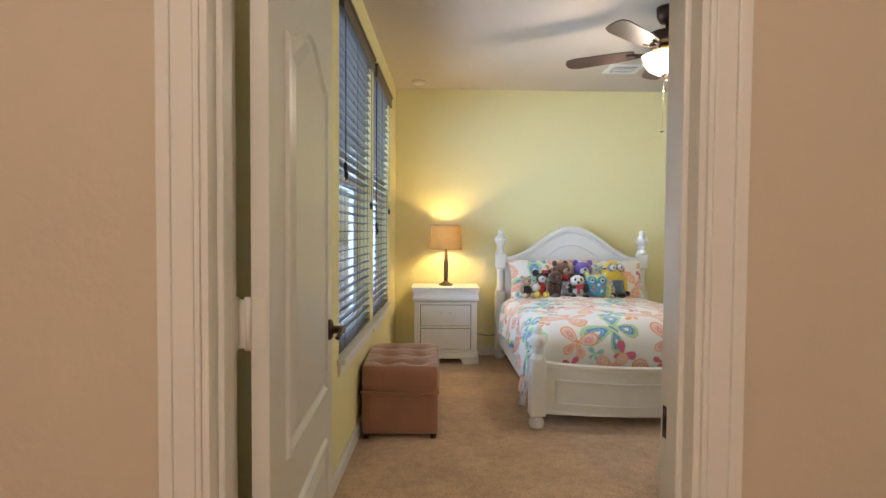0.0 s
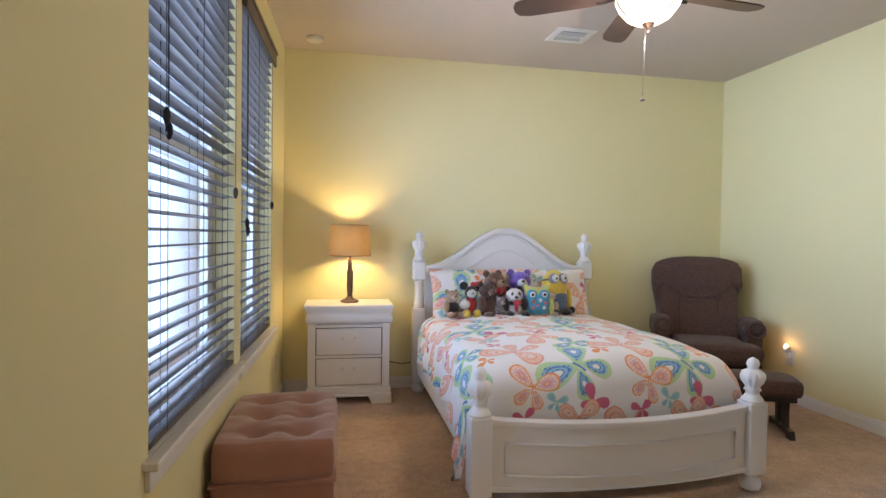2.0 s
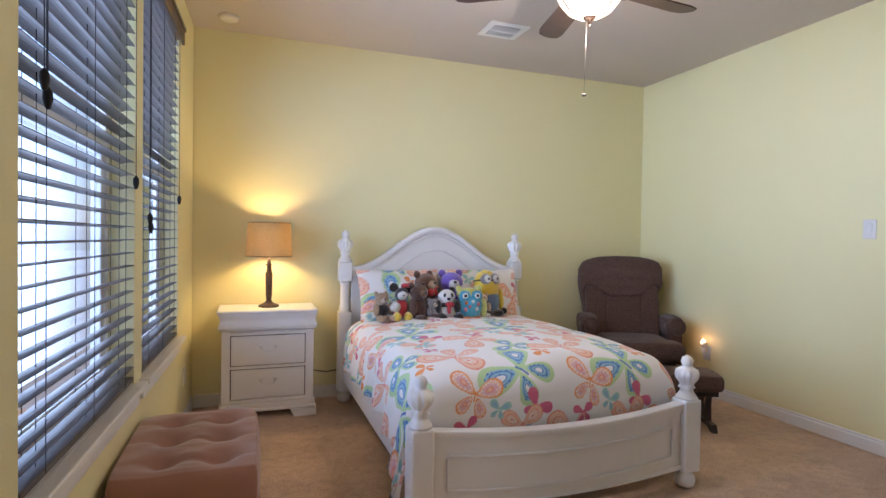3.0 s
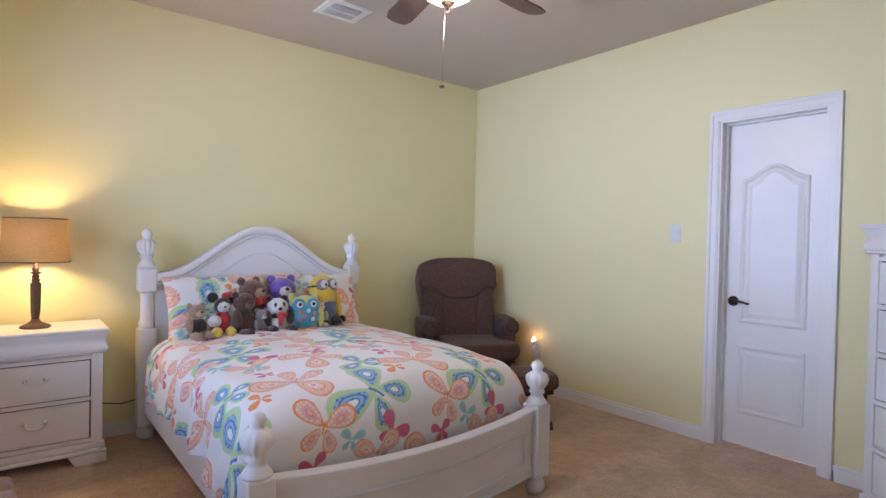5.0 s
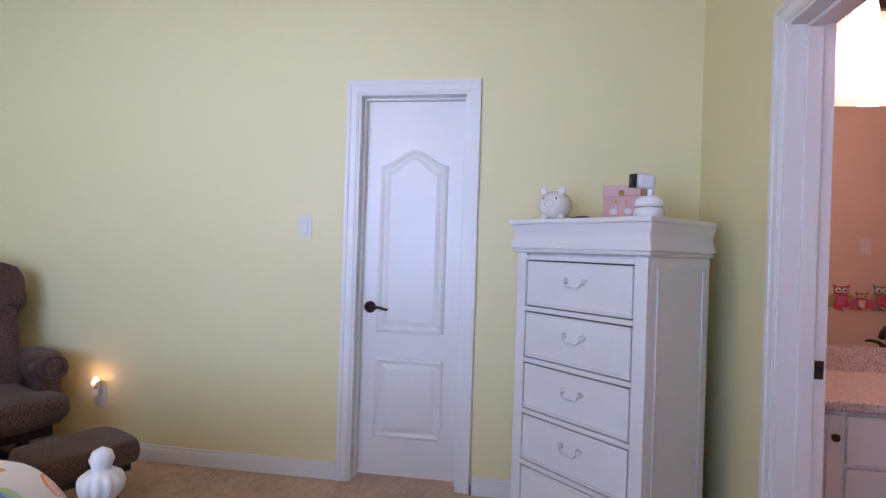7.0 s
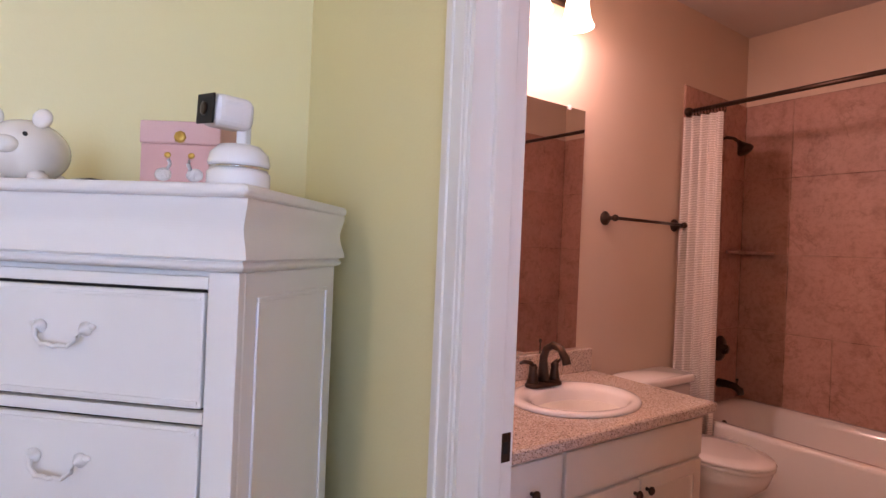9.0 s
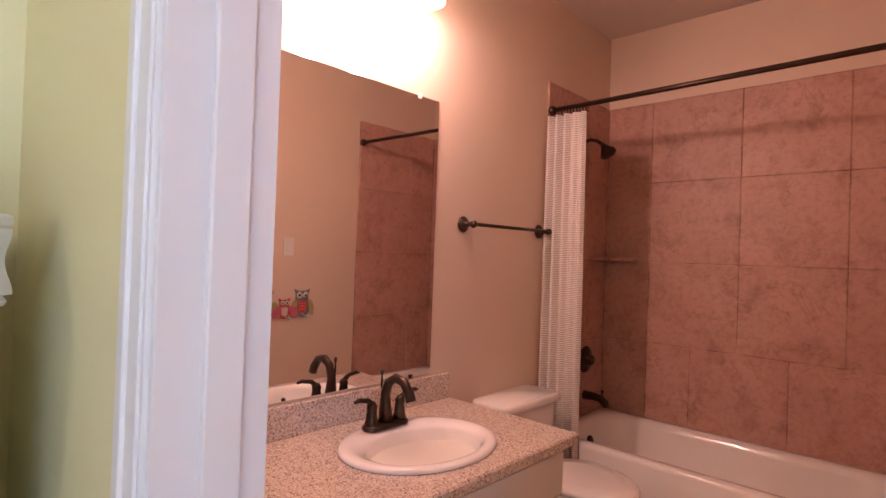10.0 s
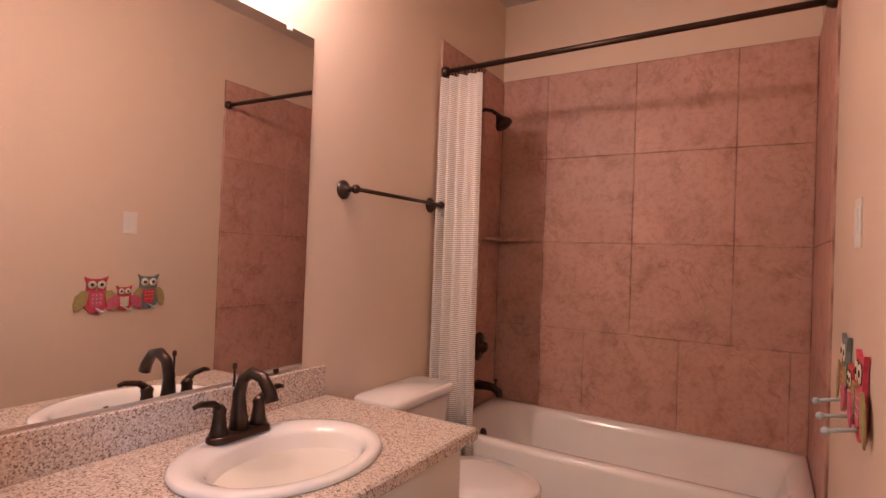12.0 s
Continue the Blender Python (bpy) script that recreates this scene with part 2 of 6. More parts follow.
def tube(points, radius, n=10, bm=None, taper=None):
    """A round bar along points; taper gives a radius per point."""
    b = bmesh.new()
    pts = [Vector(p) for p in points]
    rings = []
    up = Vector((0.13, 0.21, 0.97))
    for i, p in enumerate(pts):
        d = (pts[min(i + 1, len(pts) - 1)] - pts[max(i - 1, 0)]).normalized()
        s = d.cross(up).normalized() if abs(d.dot(up)) < 0.98 else d.cross(Vector((1, 0, 0))).normalized()
        u = s.cross(d)
        r = taper[i] if taper else radius
        rings.append([b.verts.new(p + r * (s * math.cos(2 * math.pi * k / n) + u * math.sin(2 * math.pi * k / n))) for k in range(n)])
    for lo, hi in zip(rings, rings[1:]):
        for k in range(n):
            b.faces.new((lo[k], lo[(k + 1) % n], hi[(k + 1) % n], hi[k]))
    b.faces.new(rings[0])
    b.faces.new(list(reversed(rings[-1])))
    bmesh.ops.recalc_face_normals(b, faces=list(b.faces))
    for f in b.faces:
        f.smooth = True
    return join(bm, b)


def prism(outline, depth, bm=None, m=None):
    """A flat outline of (x, z) pairs pushed along y from 0 to depth."""
    b = bmesh.new()
    front = [b.verts.new((x, 0, z)) for x, z in outline]
    back = [b.verts.new((x, depth, z)) for x, z in outline]
    b.faces.new(front)
    b.faces.new(list(reversed(back)))
    k = len(front)
    for i in range(k):
        b.faces.new((front[i], back[i], back[(i + 1) % k], front[(i + 1) % k]))
    bmesh.ops.recalc_face_normals(b, faces=list(b.faces))
    if m is not None:
        b.transform(m)
    return join(bm, b)


def blob(centre, radii, bm=None, turn=(0, 0, 0), fuzz=0.0, index=0, sub=3):
    """An egg, with a little fuzz, for plush and knobs."""
    b = bmesh.new()
    bmesh.ops.create_icosphere(b, subdivisions=sub, radius=1)
    for v in b.verts:
        k = 1 + fuzz * noise.noise(v.co * 9 + Vector(centre) * 7)
        v.co = Vector((v.co.x * radii[0] * k, v.co.y * radii[1] * k, v.co.z * radii[2] * k))
    b.transform(pose(*centre, *turn))
    for f in b.faces:
        f.smooth, f.material_index = True, index
    return join(bm, b)


def cushion(x0, x1, y0, y1, z0, z1, puff=0.3, n=14, bm=None, m=None, power=4.0, dimples=()):
    """A stuffed block: a box whose faces swell; dimples are (x, y, depth, width) on its top."""
    b = bmesh.new()
    bmesh.ops.create_cube(b, size=2)
    bmesh.ops.subdivide_edges(b, edges=list(b.edges), cuts=n, use_grid_fill=True)
    hx, hy, hz = (x1 - x0) / 2, (y1 - y0) / 2, (z1 - z0) / 2
    for v in b.verts:
        p = v.co.copy()
        k = (abs(p.x) ** power + abs(p.y) ** power + abs(p.z) ** power) ** (1 / power)
        q = p * ((1 - puff) + puff / k)
        x, y, z = q.x * hx, q.y * hy, q.z * hz
        if dimples and p.z > 0.2:
            for dx, dy, dd, dw in dimples:
                z -= dd * math.exp(-(((x + (x0 + x1) / 2 - dx) ** 2 + (y + (y0 + y1) / 2 - dy) ** 2) / dw ** 2))
        v.co = Vector((x + (x0 + x1) / 2, y + (y0 + y1) / 2, z + (z0 + z1) / 2))
    for f in b.faces:
        f.smooth = True
    if m is not None:
        b.transform(m)
    return join(bm, b)


def structure(name, bm, mat, label, category="wall"):
    return tagged(part(name, bm, mat), label, category, kind="structure")


# ---- large structure ----
XR, XP, YF, YN, ZC = 5.0, 4.985, 6.588, 2.49, 2.775
YH0, YH1 = 1.85, 1.97
WL = pose(0.885, 3.0, 0, 0, 0, -1.9)
WALLW = 3.58

part_floor = structure("floor", box(-0.2, 5.6, -1.5, 6.9, -0.12, 0.0), CARPET, "beige cut-pile bedroom carpet with tracked pile", "floor")
structure("ceiling", box(-0.2, 5.7, -1.5, 6.9, ZC, ZC + 0.12), CEIL, "pale textured drywall ceiling", "ceiling")
structure("wall_north", box(0.6, 5.3, YF, YF + 0.14, 0, ZC), YELLOW, "yellow painted wall behind the bed")

# left wall in its own frame: u runs along the wall, face at x = 0
WIN = ((0.74, 1.83), (1.97, 2.93))
ZS, ZT = 0.64, 2.50
bm = None
edge = -1.02
for a, b_ in WIN:
    bm = box(-0.16, 0, edge, a, 0, ZC, bm=bm)
    bm = box(-0.16, 0, a, b_, 0, ZS - 0.03, bm=bm)
    bm = box(-0.16, 0, a, b_, ZT, ZC, bm=bm)
    edge = b_
bm = box(-0.16, 0, edge, WALLW, 0, ZC, bm=bm)
bm.transform(WL)
structure("wall_west", bm, YELLOW, "yellow painted outside wall with two tall windows")

# right wall with the closet door, and its shallow step by the chest
CD0, CD1, CDT = 3.64, 4.234, 2.095
bm = box(XR, XR + 0.14, CD1, YF, 0, ZC)
bm = box(XR, XR + 0.14, 3.56, CD0, 0, ZC, bm=bm)
bm = box(XR, XR + 0.14, CD0, CD1, CDT, ZC, bm=bm)
structure("wall_east", bm, YELLOW, "pale yellow wall with a closet door")
structure("wall_east_step", box(XP, XR + 0.14, YN - 0.13, 3.56, 0, ZC), YELLOW, "pale yellow wall standing slightly proud behind the chest")

# wall to the bathroom, with its doorway, and the passage corner
BD0, BD1, BDT = 3.39, 4.12, 2.05
bm = box(2.12, BD0, YN - 0.13, YN, 0, ZC)
bm = box(BD1, XP, YN - 0.13, YN, 0, ZC, bm=bm)
bm = box(BD0, BD1, YN - 0.13, YN, BDT, ZC, bm=bm)
structure("wall_south", bm, YELLOW, "yellow wall with the bathroom doorway")
structure("wall_passage", box(2.12, 2.26, YH1, YN - 0.13, 0, ZC), YELLOW, "short yellow wall inside the entrance")

# hall wall with the entrance
ED0, ED1, EDT = 1.012, 1.845, 2.05
bm = box(-0.2, ED0, YH0, YH1 - 0.02, 0, ZC)
bm = box(ED1, 2.26, YH0, YH1 - 0.02, 0, ZC, bm=bm)
bm = box(ED0, ED1, YH0, YH1 - 0.02, EDT, ZC, bm=bm)
structure("wall_hall", bm, BEIGE, "beige hall wall round the bedroom entrance")
bm = box(0.7, ED0, YH1 - 0.02, YH1, 0, ZC)
bm = box(ED1, 2.12, YH1 - 0.02, YH1, 0, ZC, bm=bm)
bm = box(ED0, ED1, YH1 - 0.02, YH1, EDT, ZC, bm=bm)
structure("wall_entry_inside", bm, YELLOW, "yellow inner face of the entrance wall")
structure("wall_hall_left", box(-0.3, -0.2, -1.5, YH0, 0, ZC), BEIGE, "beige hall side wall")
structure("wall_hall_right", box(2.5, 2.6, -1.5, YH0, 0, ZC), BEIGE, "beige hall side wall")
structure("wall_hall_back", box(-0.3, 2.6, -1.6, -1.5, 0, ZC), BEIGE, "beige hall end wall")
structure("wall_hall_return", box(2.26, 2.6, YH0, YH1, 0, ZC), BEIGE, "beige hall corner wall")

# bathroom shell
BX0, BX1, BY0, YA = 3.475, 5.045, -0.48, 0.24
BXR, YRC = BX0, 1.514
structure("wall_bath_east", box(BX1, BX1 + 0.14, BY0 - 0.14, YN - 0.13, 0, ZC), BATH, "tan bathroom wall behind the vanity")
structure("wall_bath_south", box(BX0 - 0.14, BX1, BY0 - 0.14, BY0, 0, ZC), BATH, "tan bathroom wall above the tiled tub")
LD0, LD1, LDT = 1.615, 2.02, 2.10
structure("wall_bath_end", box(BXR - 0.14, BX0, BY0, YRC, 0, ZC), BATH, "tan bathroom wall with a hook rack")
bm = box(BXR - 0.14, BXR, YRC, LD0, 0, ZC)
bm = box(BXR - 0.14, BXR, LD1, 2.10, 0, ZC, bm=bm)
bm = box(BXR - 0.24, BXR - 0.10, 2.10, YN - 0.13, 0, ZC, bm=bm)
bm = box(BXR - 0.14, BXR, LD0, LD1, LDT, ZC, bm=bm)
structure("wall_bath_west", bm, BATH, "tan bathroom wall with a closet door")
structure("bath_side_face", box(BD1, BX1, YN - 0.136, YN - 0.13, 0, ZC), BATH, "tan inner face of the bathroom doorway wall")
structure("bath_floor", box(BXR - 0.10, BX1, BY0, YN - 0.13, 0.0, 0.012), GROUT, "tan tiled bathroom floor", "floor")


def casing(name, a, b, top, face, axis, side, depth, mat=TRIM, w=0.068, label="white profiled door casing"):
    """Moulded casing on one face of a doorway: two legs and a head, with stepped profile, and the jamb lining."""
    bm = None
    for step0, step1, t in ((0.0, 1.0, 0.010), (0.12, 0.88, 0.014), (0.62, 0.95, 0.020)):
        for lo, hi in ((a - w, a), (b, b + w)):
            inner_first = lo == a - w
            u0, u1 = (a - w * step1, a - w * step0) if inner_first else (b + w * step0, b + w * step1)
            q = (min(face, face + side * t), max(face, face + side * t))
            bm = box(u0, u1, *q, 0, top + w * step0, 0.002, bm) if axis == "x" else box(*q, u0, u1, 0, top + w * step0, 0.002, bm)
        q = (min(face, face + side * t), max(face, face + side * t))
        u0, u1, z0, z1 = a - w * step1, b + w * step1, top + w * step0, top + w * step1
        bm = box(u0, u1, *q, z0, z1, 0.002, bm) if axis == "x" else box(*q, u0, u1, z0, z1, 0.002, bm)
    return structure(name, bm, mat, label, "door casing")


def lining(name, a, b, top, f0, f1, axis, stop=None):
    """Jamb boards through the wall, 2 mm proud of the opening, with a door stop."""
    bm = None
    t = 0.012
    for u0, u1, z0, z1 in ((a, a + t, 0, top), (b - t, b, 0, top), (a + t, b - t, top - t, top)):
        bm = box(u0, u1, f0, f1, z0, z1, 0.001, bm) if axis == "x" else box(f0, f1, u0, u1, z0, z1, 0.001, bm)
    if stop:
        s0, s1 = stop
        for u0, u1, z0, z1 in ((a + t, a + t + 0.012, 0, top - t), (b - t - 0.012, b - t, 0, top - t), (a + t + 0.012, b - t - 0.012, top - t - 0.012, top - t)):
            bm = box(u0, u1, s0, s1, z0, z1, 0.003, bm) if axis == "x" else box(s0, s1, u0, u1, z0, z1, 0.003, bm)
    return structure(name, bm, TRIM, "white painted door jamb", "door jamb")


casing("trim_entry_hall", ED0, ED1, EDT, YH0, "x", -1, 0)
casing("trim_entry_room", ED0, ED1, EDT, YH1, "x", 1, 0, w=0.06)
lining("trim_entry_jamb", ED0, ED1, EDT, YH0 - 0.004, YH1 + 0.004, "x", (YH0 + 0.03, YH1 - 0.045))
casing("trim_closet", CD0, CD1, CDT, XR, "y", -1, 0)
lining("trim_closet_jamb", CD0, CD1, CDT, XR - 0.004, XR + 0.14, "y", (XR + 0.05, XR + 0.088))
casing("trim_bath", BD0, BD1, BDT, YN, "x", 1, 0)
lining("trim_bath_jamb", BD0, BD1, BDT, YN - 0.14, YN + 0.004, "x", (YN - 0.10, YN - 0.05))
casing("trim_bath_closet", LD0, LD1, LDT, BXR, "y", 1, 0, w=0.06)
lining("trim_bath_closet_jamb", LD0, LD1, LDT, BXR - 0.14, BXR + 0.004, "y")


def baseboard(name, p, q, normal):
    """A board along the foot of a wall from p to q, with a rounded top bead."""
    p, q, nrm = Vector((*p, 0)), Vector((*q, 0)), Vector((*normal, 0)).normalized()
    d = (q - p).normalized()
    n2 = Matrix((d, nrm, Vector((0, 0, 1)))).transposed().to_4x4()
    n2.translation = p
    size = (q - p).length
    bm = box(0, size, 0.0, 0.013, 0, 0.075, 0.002)
    bm = box(0, size, 0.0, 0.010, 0.075, 0.095, 0.004, bm)
    bm = box(0, size, 0.013, 0.016, 0.058, 0.068, 0.001, bm)
    bm.transform(n2)
    bmesh.ops.recalc_face_normals(bm, faces=list(bm.faces))
    return structure(name, bm, TRIM, "white moulded baseboard", "baseboard")


baseboard("baseboard_north", (1.02, YF), (XR, YF), (0, -1))
w0, w1 = WL @ Vector((0, -1.0, 0)), WL @ Vector((0, WALLW, 0))
baseboard("baseboard_west", w0[:2], w1[:2], (1, 0.033))
baseboard("baseboard_east", (XR, CD1 + 0.068), (XR, YF), (-1, 0))
baseboard("baseboard_step", (XP, YN), (XP, 3.573), (-1, 0))
baseboard("baseboard_step_end", (XP - 0.013, 3.56), (XR, 3.56), (0, 1))
baseboard("baseboard_south", (2.12, YN), (BD0 - 0.068, YN), (0, 1))
baseboard("baseboard_south_chest", (BD1 + 0.068, YN), (XP, YN), (0, 1))

# ---- windows and blinds ----


def window(a, b, name):
    w = tagged(new(name), "white vinyl single-hung window letting in daylight", "window", kind="structure")
    w.matrix_basis = WL @ pose(0, (a + b) / 2, ZS)
    h, half = ZT - ZS, (b - a) / 2
    f = None
    for y0, y1, z0, z1 in ((-half, -half + 0.045, 0, h), (half - 0.045, half, 0, h), (-half + 0.045, half - 0.045, 0, 0.045), (-half + 0.045, half - 0.045, h - 0.045, h), (-half + 0.045, half - 0.045, h * 0.52 - 0.03, h * 0.52 + 0.03)):
        f = box(-0.15, -0.095, y0, y1, z0, z1, 0.004, f)
    part("window_frame", f, VINYL, w)
    s = None
    for y0, y1, z0, z1 in ((-half + 0.045, -half + 0.085, 0.045, h * 0.52 - 0.03), (half - 0.085, half - 0.045, 0.045, h * 0.52 - 0.03), (-half + 0.085, half - 0.085, 0.045, 0.085)):
        s = box(-0.125, -0.100, y0, y1, z0, z1, 0.004, s)
    part("sash", s, VINYL, w)
    for z0, z1 in ((0.085, h * 0.52 - 0.03), (h * 0.52 + 0.03, h - 0.045)):
        g = part("pane", box(-0.118, -0.114, -half + 0.045, half - 0.045, z0, z1), GLASS, w)
        g.visible_shadow = False
    sill = box(-0.10, 0.0, -half, half, -0.028, 0.0)
    sill = box(0.0, 0.045, -half - 0.05, half + 0.05, -0.028, 0.0, 0.006, sill)
    sill = box(0.0, 0.016, -half - 0.03, half + 0.03, -0.095, -0.028, 0.004, sill)
    part("window_sill", sill, TRIM, w, "white painted wooden sill with apron")
    return w


def blind(a, b):
    t = thing("window_blind", "dark espresso wooden slat blind lowered, slats open", "window blind", (0, 0, 0), group="blinds")
    t.matrix_basis = WL @ pose(0, (a + b) / 2, ZS)
    h, half = ZT - ZS, (b - a) / 2
    v = box(0.014, 0.030, -half - 0.02, half + 0.02, h - 0.075, h + 0.03, 0.004)
    v = box(0.030, 0.038, -half - 0.025, half + 0.025, h + 0.006, h + 0.03, 0.003, v)
    part("valance", v, SLAT, t, "dark wood valance")
    part("headrail", box(-0.052, 0.008, -half + 0.006, half - 0.006, h - 0.055, h - 0.004, 0.003), SLAT, t)
    n = 33
    gap = (h - 0.10) / n
    bm = bmesh.new()
    prof = [(-0.025, -0.0022), (-0.012, 0.0012), (0, 0.0022), (0.012, 0.0012), (0.025, -0.0022)]
    tilt = radians(6)
    up, lo = [], []
    for y in (-half + 0.008, half - 0.008):
        up.append([bm.verts.new((p * math.cos(tilt) - q * math.sin(tilt), y, p * math.sin(tilt) + q * math.cos(tilt) + 0.0014)) for p, q in prof])
        lo.append([bm.verts.new((p * math.cos(tilt) - q * math.sin(tilt), y, p * math.sin(tilt) + q * math.cos(tilt) - 0.0014)) for p, q in prof])
    for i in range(4):
        bm.faces.new((up[0][i], up[0][i + 1], up[1][i + 1], up[1][i]))
        bm.faces.new((lo[0][i], lo[1][i], lo[1][i + 1], lo[0][i + 1]))
    for s in (0, 1):
        bm.faces.new(up[s] + list(reversed(lo[s])))
    bm.faces.new((up[0][0], up[1][0], lo[1][0], lo[0][0]))
    bm.faces.new((up[0][4], lo[0][4], lo[1][4], up[1][4]))
    bmesh.ops.recalc_face_normals(bm, faces=list(bm.faces))
    first = part("slat", bm, SLAT, t)
    for i in range(n):
        s = first if i == 0 else new("slat", first.data)
        s.parent = t
        s.matrix_basis = pose(-0.024, 0, 0.045 + gap * (i + 0.5) * 0.995, 0, 0.6 * math.sin(i * 2.3), 0)
    part("bottom_rail", box(-0.049, 0.001, -half + 0.008, half - 0.008, 0.012, 0.032, 0.003), SLAT, t)
    for y in (-half * 0.72, 0.0, half * 0.72):
        c = None
        for x in (-0.050, 0.002):
            c = tube([(x, y, 0.02), (x, y, h - 0.05)], 0.0012, 5, c)
        c = tube([(-0.024, y + 0.012, 0.02), (-0.024, y + 0.012, h - 0.05)], 0.0012, 5, c)
        part("ladder_cord", c, CORD, t)
    for y, z in ((-half * 0.80, 1.02 if a < 1 else 0.72), (-half * 0.76, 0.98 if a < 1 else 0.68), (half * 0.93, 0.86)):
        c = tube([(0.012, y, z), (0.010, y, h - 0.07)], 0.0015, 5)
        c = lathe([(0.003, 0.0), (0.011, -0.012), (0.012, -0.03), (0.007, -0.05), (0.003, -0.055)][::-1], 10, c, pose(0.012, y, z + 0.005))
        part("pull_cord", c, CORD, t, "cord with a turned tassel")
    return t


for k, (a, b_) in enumerate(WIN):
    window(a, b_, "window_%d" % (k + 1))
    blind(a, b_)
    m = WL @ pose(-0.45, (a + b_) / 2, (ZS + ZT) / 2, 0, -90, 0)
    lamp("window_daylight", "AREA", 60, (0.485, 0.71, 1.0), m, spread=radians(150), size=1.9, size_y=b_ - a + 0.1)

structure("ground", box(-60, -0.4, -50, 60, -0.5, -0.3), material("pale_concrete", (0.40, 0.40, 0.40), 0.9), "pale ground outside the windows", "ground")
house = thing("neighbour_house", "pale blue neighbouring house wall outside the window", "house", (-4.2, 4.2, -0.3))
part("wall", box(-0.3, 0, -6, 6, 0, 3.2), material("pale_blue_siding", (0.76, 0.80, 0.85), 0.8, scale=2), house)
part("roof", prism([(-6, 3.2), (6, 3.2), (5.2, 4.4), (-5.2, 4.4)], 3.0, m=pose(0.5, 0, 0, 0, 0, 90)), material("grey_shingle", (0.14, 0.13, 0.12), 0.9), house)

# ---- doors ----


def lever(parent, m, flip=1):
    """A bronze rosette and a curved lever; face of the door is y = 0, out is -y."""
    bm = lathe([(0.033, 0), (0.033, 0.006), (0.028, 0.012), (0.013, 0.016), (0.012, 0.05), (0.0, 0.052)], 20, None, pose(0, 0, 0, 90, 0, 0))
    bm = tube([(0, -0.045, 0), (flip * 0.03, -0.048, 0.006), (flip * 0.065, -0.046, 0.002), (flip * 0.10, -0.044, -0.008), (flip * 0.112, -0.042, -0.004)], 0.008, 8, bm, [0.010, 0.009, 0.008, 0.007, 0.005])
    h = part("door_handle", bm, BRONZE, parent, "oil-rubbed bronze lever handle")
    h.matrix_basis = m
    return h


def arch(x0, x1, z0, z1, rise, n=14):
    """An upright panel outline whose head rises in a cathedral curve."""
    pts = [(x0, z0), (x1, z0)]
    for i in range(n + 1):
        t = i / n
        x = x1 + (x0 - x1) * t
        s = abs(2 * t - 1)
        pts.append((x, z1 + rise * (0.5 + 0.5 * math.cos(math.pi * s)) if s < 1 else z1))
    return pts


def door(name, width, height, label, m, sides=(1, -1)):
    """A two-panel moulded door: x along the leaf from the hinge, faces at y = +-0.0175, arched upper panel."""
    d = tagged(new(name), label, "door", kind="structure")
    d.matrix_basis = m
    part("leaf", box(0, width, -0.0175, 0.0175, 0.012, height, 0.002), DOORW, d)
    s = width
    for y in sides:
        for kind in ("upper", "lower"):
            bm = bmesh.new()
            loops = []
            for inset, h in ((0.0, 0.0), (0.006, 0.009), (0.016, 0.011), (0.028, 0.003), (0.036, 0.002), (0.062, 0.010), (0.066, 0.010)):
                x0, x1 = 0.165 * s + inset, 0.835 * s - inset
                if kind == "upper":
                    o = arch(x0, x1, 0.80 + inset, 1.72 - inset * 0.9, 0.085)
                else:
                    o = [(x0, 0.22 + inset), (x1, 0.22 + inset), (x1, 0.66 - inset), (x0, 0.66 - inset)]
                loops.append([bm.verts.new((q, y * (0.0174 + h), z)) for q, z in o])
            for lo, hi in zip(loops, loops[1:]):
                k = len(lo)
                for i in range(k):
                    bm.faces.new((lo[i], lo[(i + 1) % k], hi[(i + 1) % k], hi[i]))
            bm.faces.new(loops[-1])
            bmesh.ops.recalc_face_normals(bm, faces=list(bm.faces))
            if sum(f.normal.y * y for f in bm.faces) < 0:
                bmesh.ops.reverse_faces(bm, faces=list(bm.faces))
            part("panel_moulding", bm, DOORW, d)
    return d


def hinge(parent, z):
    bm = tube([(0.0, 0, z), (0.0, 0, z + 0.09)], 0.007, 10)
    bm = box(0.006, 0.034, 0.0, 0.003, z, z + 0.09, 0.001, bm)
    part("hinge", bm, TRIM, parent, "hinge painted over in white")


# entrance door, folded back into the room: leaf along +y, visible face towards +x
d1 = door("door_1", 0.74, 2.03, "white two-panel entrance door standing wide open", pose(1.064, 1.985, 0, 0, 0, 91.5))
lever(d1, pose(0.68, -0.0175, 0.983, 0, 0, 0), -1)
lever(d1, pose(0.68, 0.0175, 0.983, 0, 0, 180), 1)
for z in (0.18, 1.07, 1.82):
    bm = tube([(-0.009, 0.020, z), (-0.009, 0.020, z + 0.10)], 0.0065, 10)
    bm = box(-0.0035, -0.0005, -0.012, 0.017, z, z + 0.10, 0.001, bm)
    bm = box(-0.062, -0.004, 0.0365, 0.0395, z, z + 0.10, 0.001, bm)
    bm = box(-0.014, -0.006, 0.020, 0.0395, z + 0.004, z + 0.096, 0.001, bm)
    for q in (0.02, 0.05, 0.08):
        bm = blob((-0.040 - 0.012 * (q == 0.05), 0.0365, z + q), (0.004, 0.0015, 0.004), bm, sub=2)
    part("hinge", bm, TRIM, d1, "hinge painted over in white")
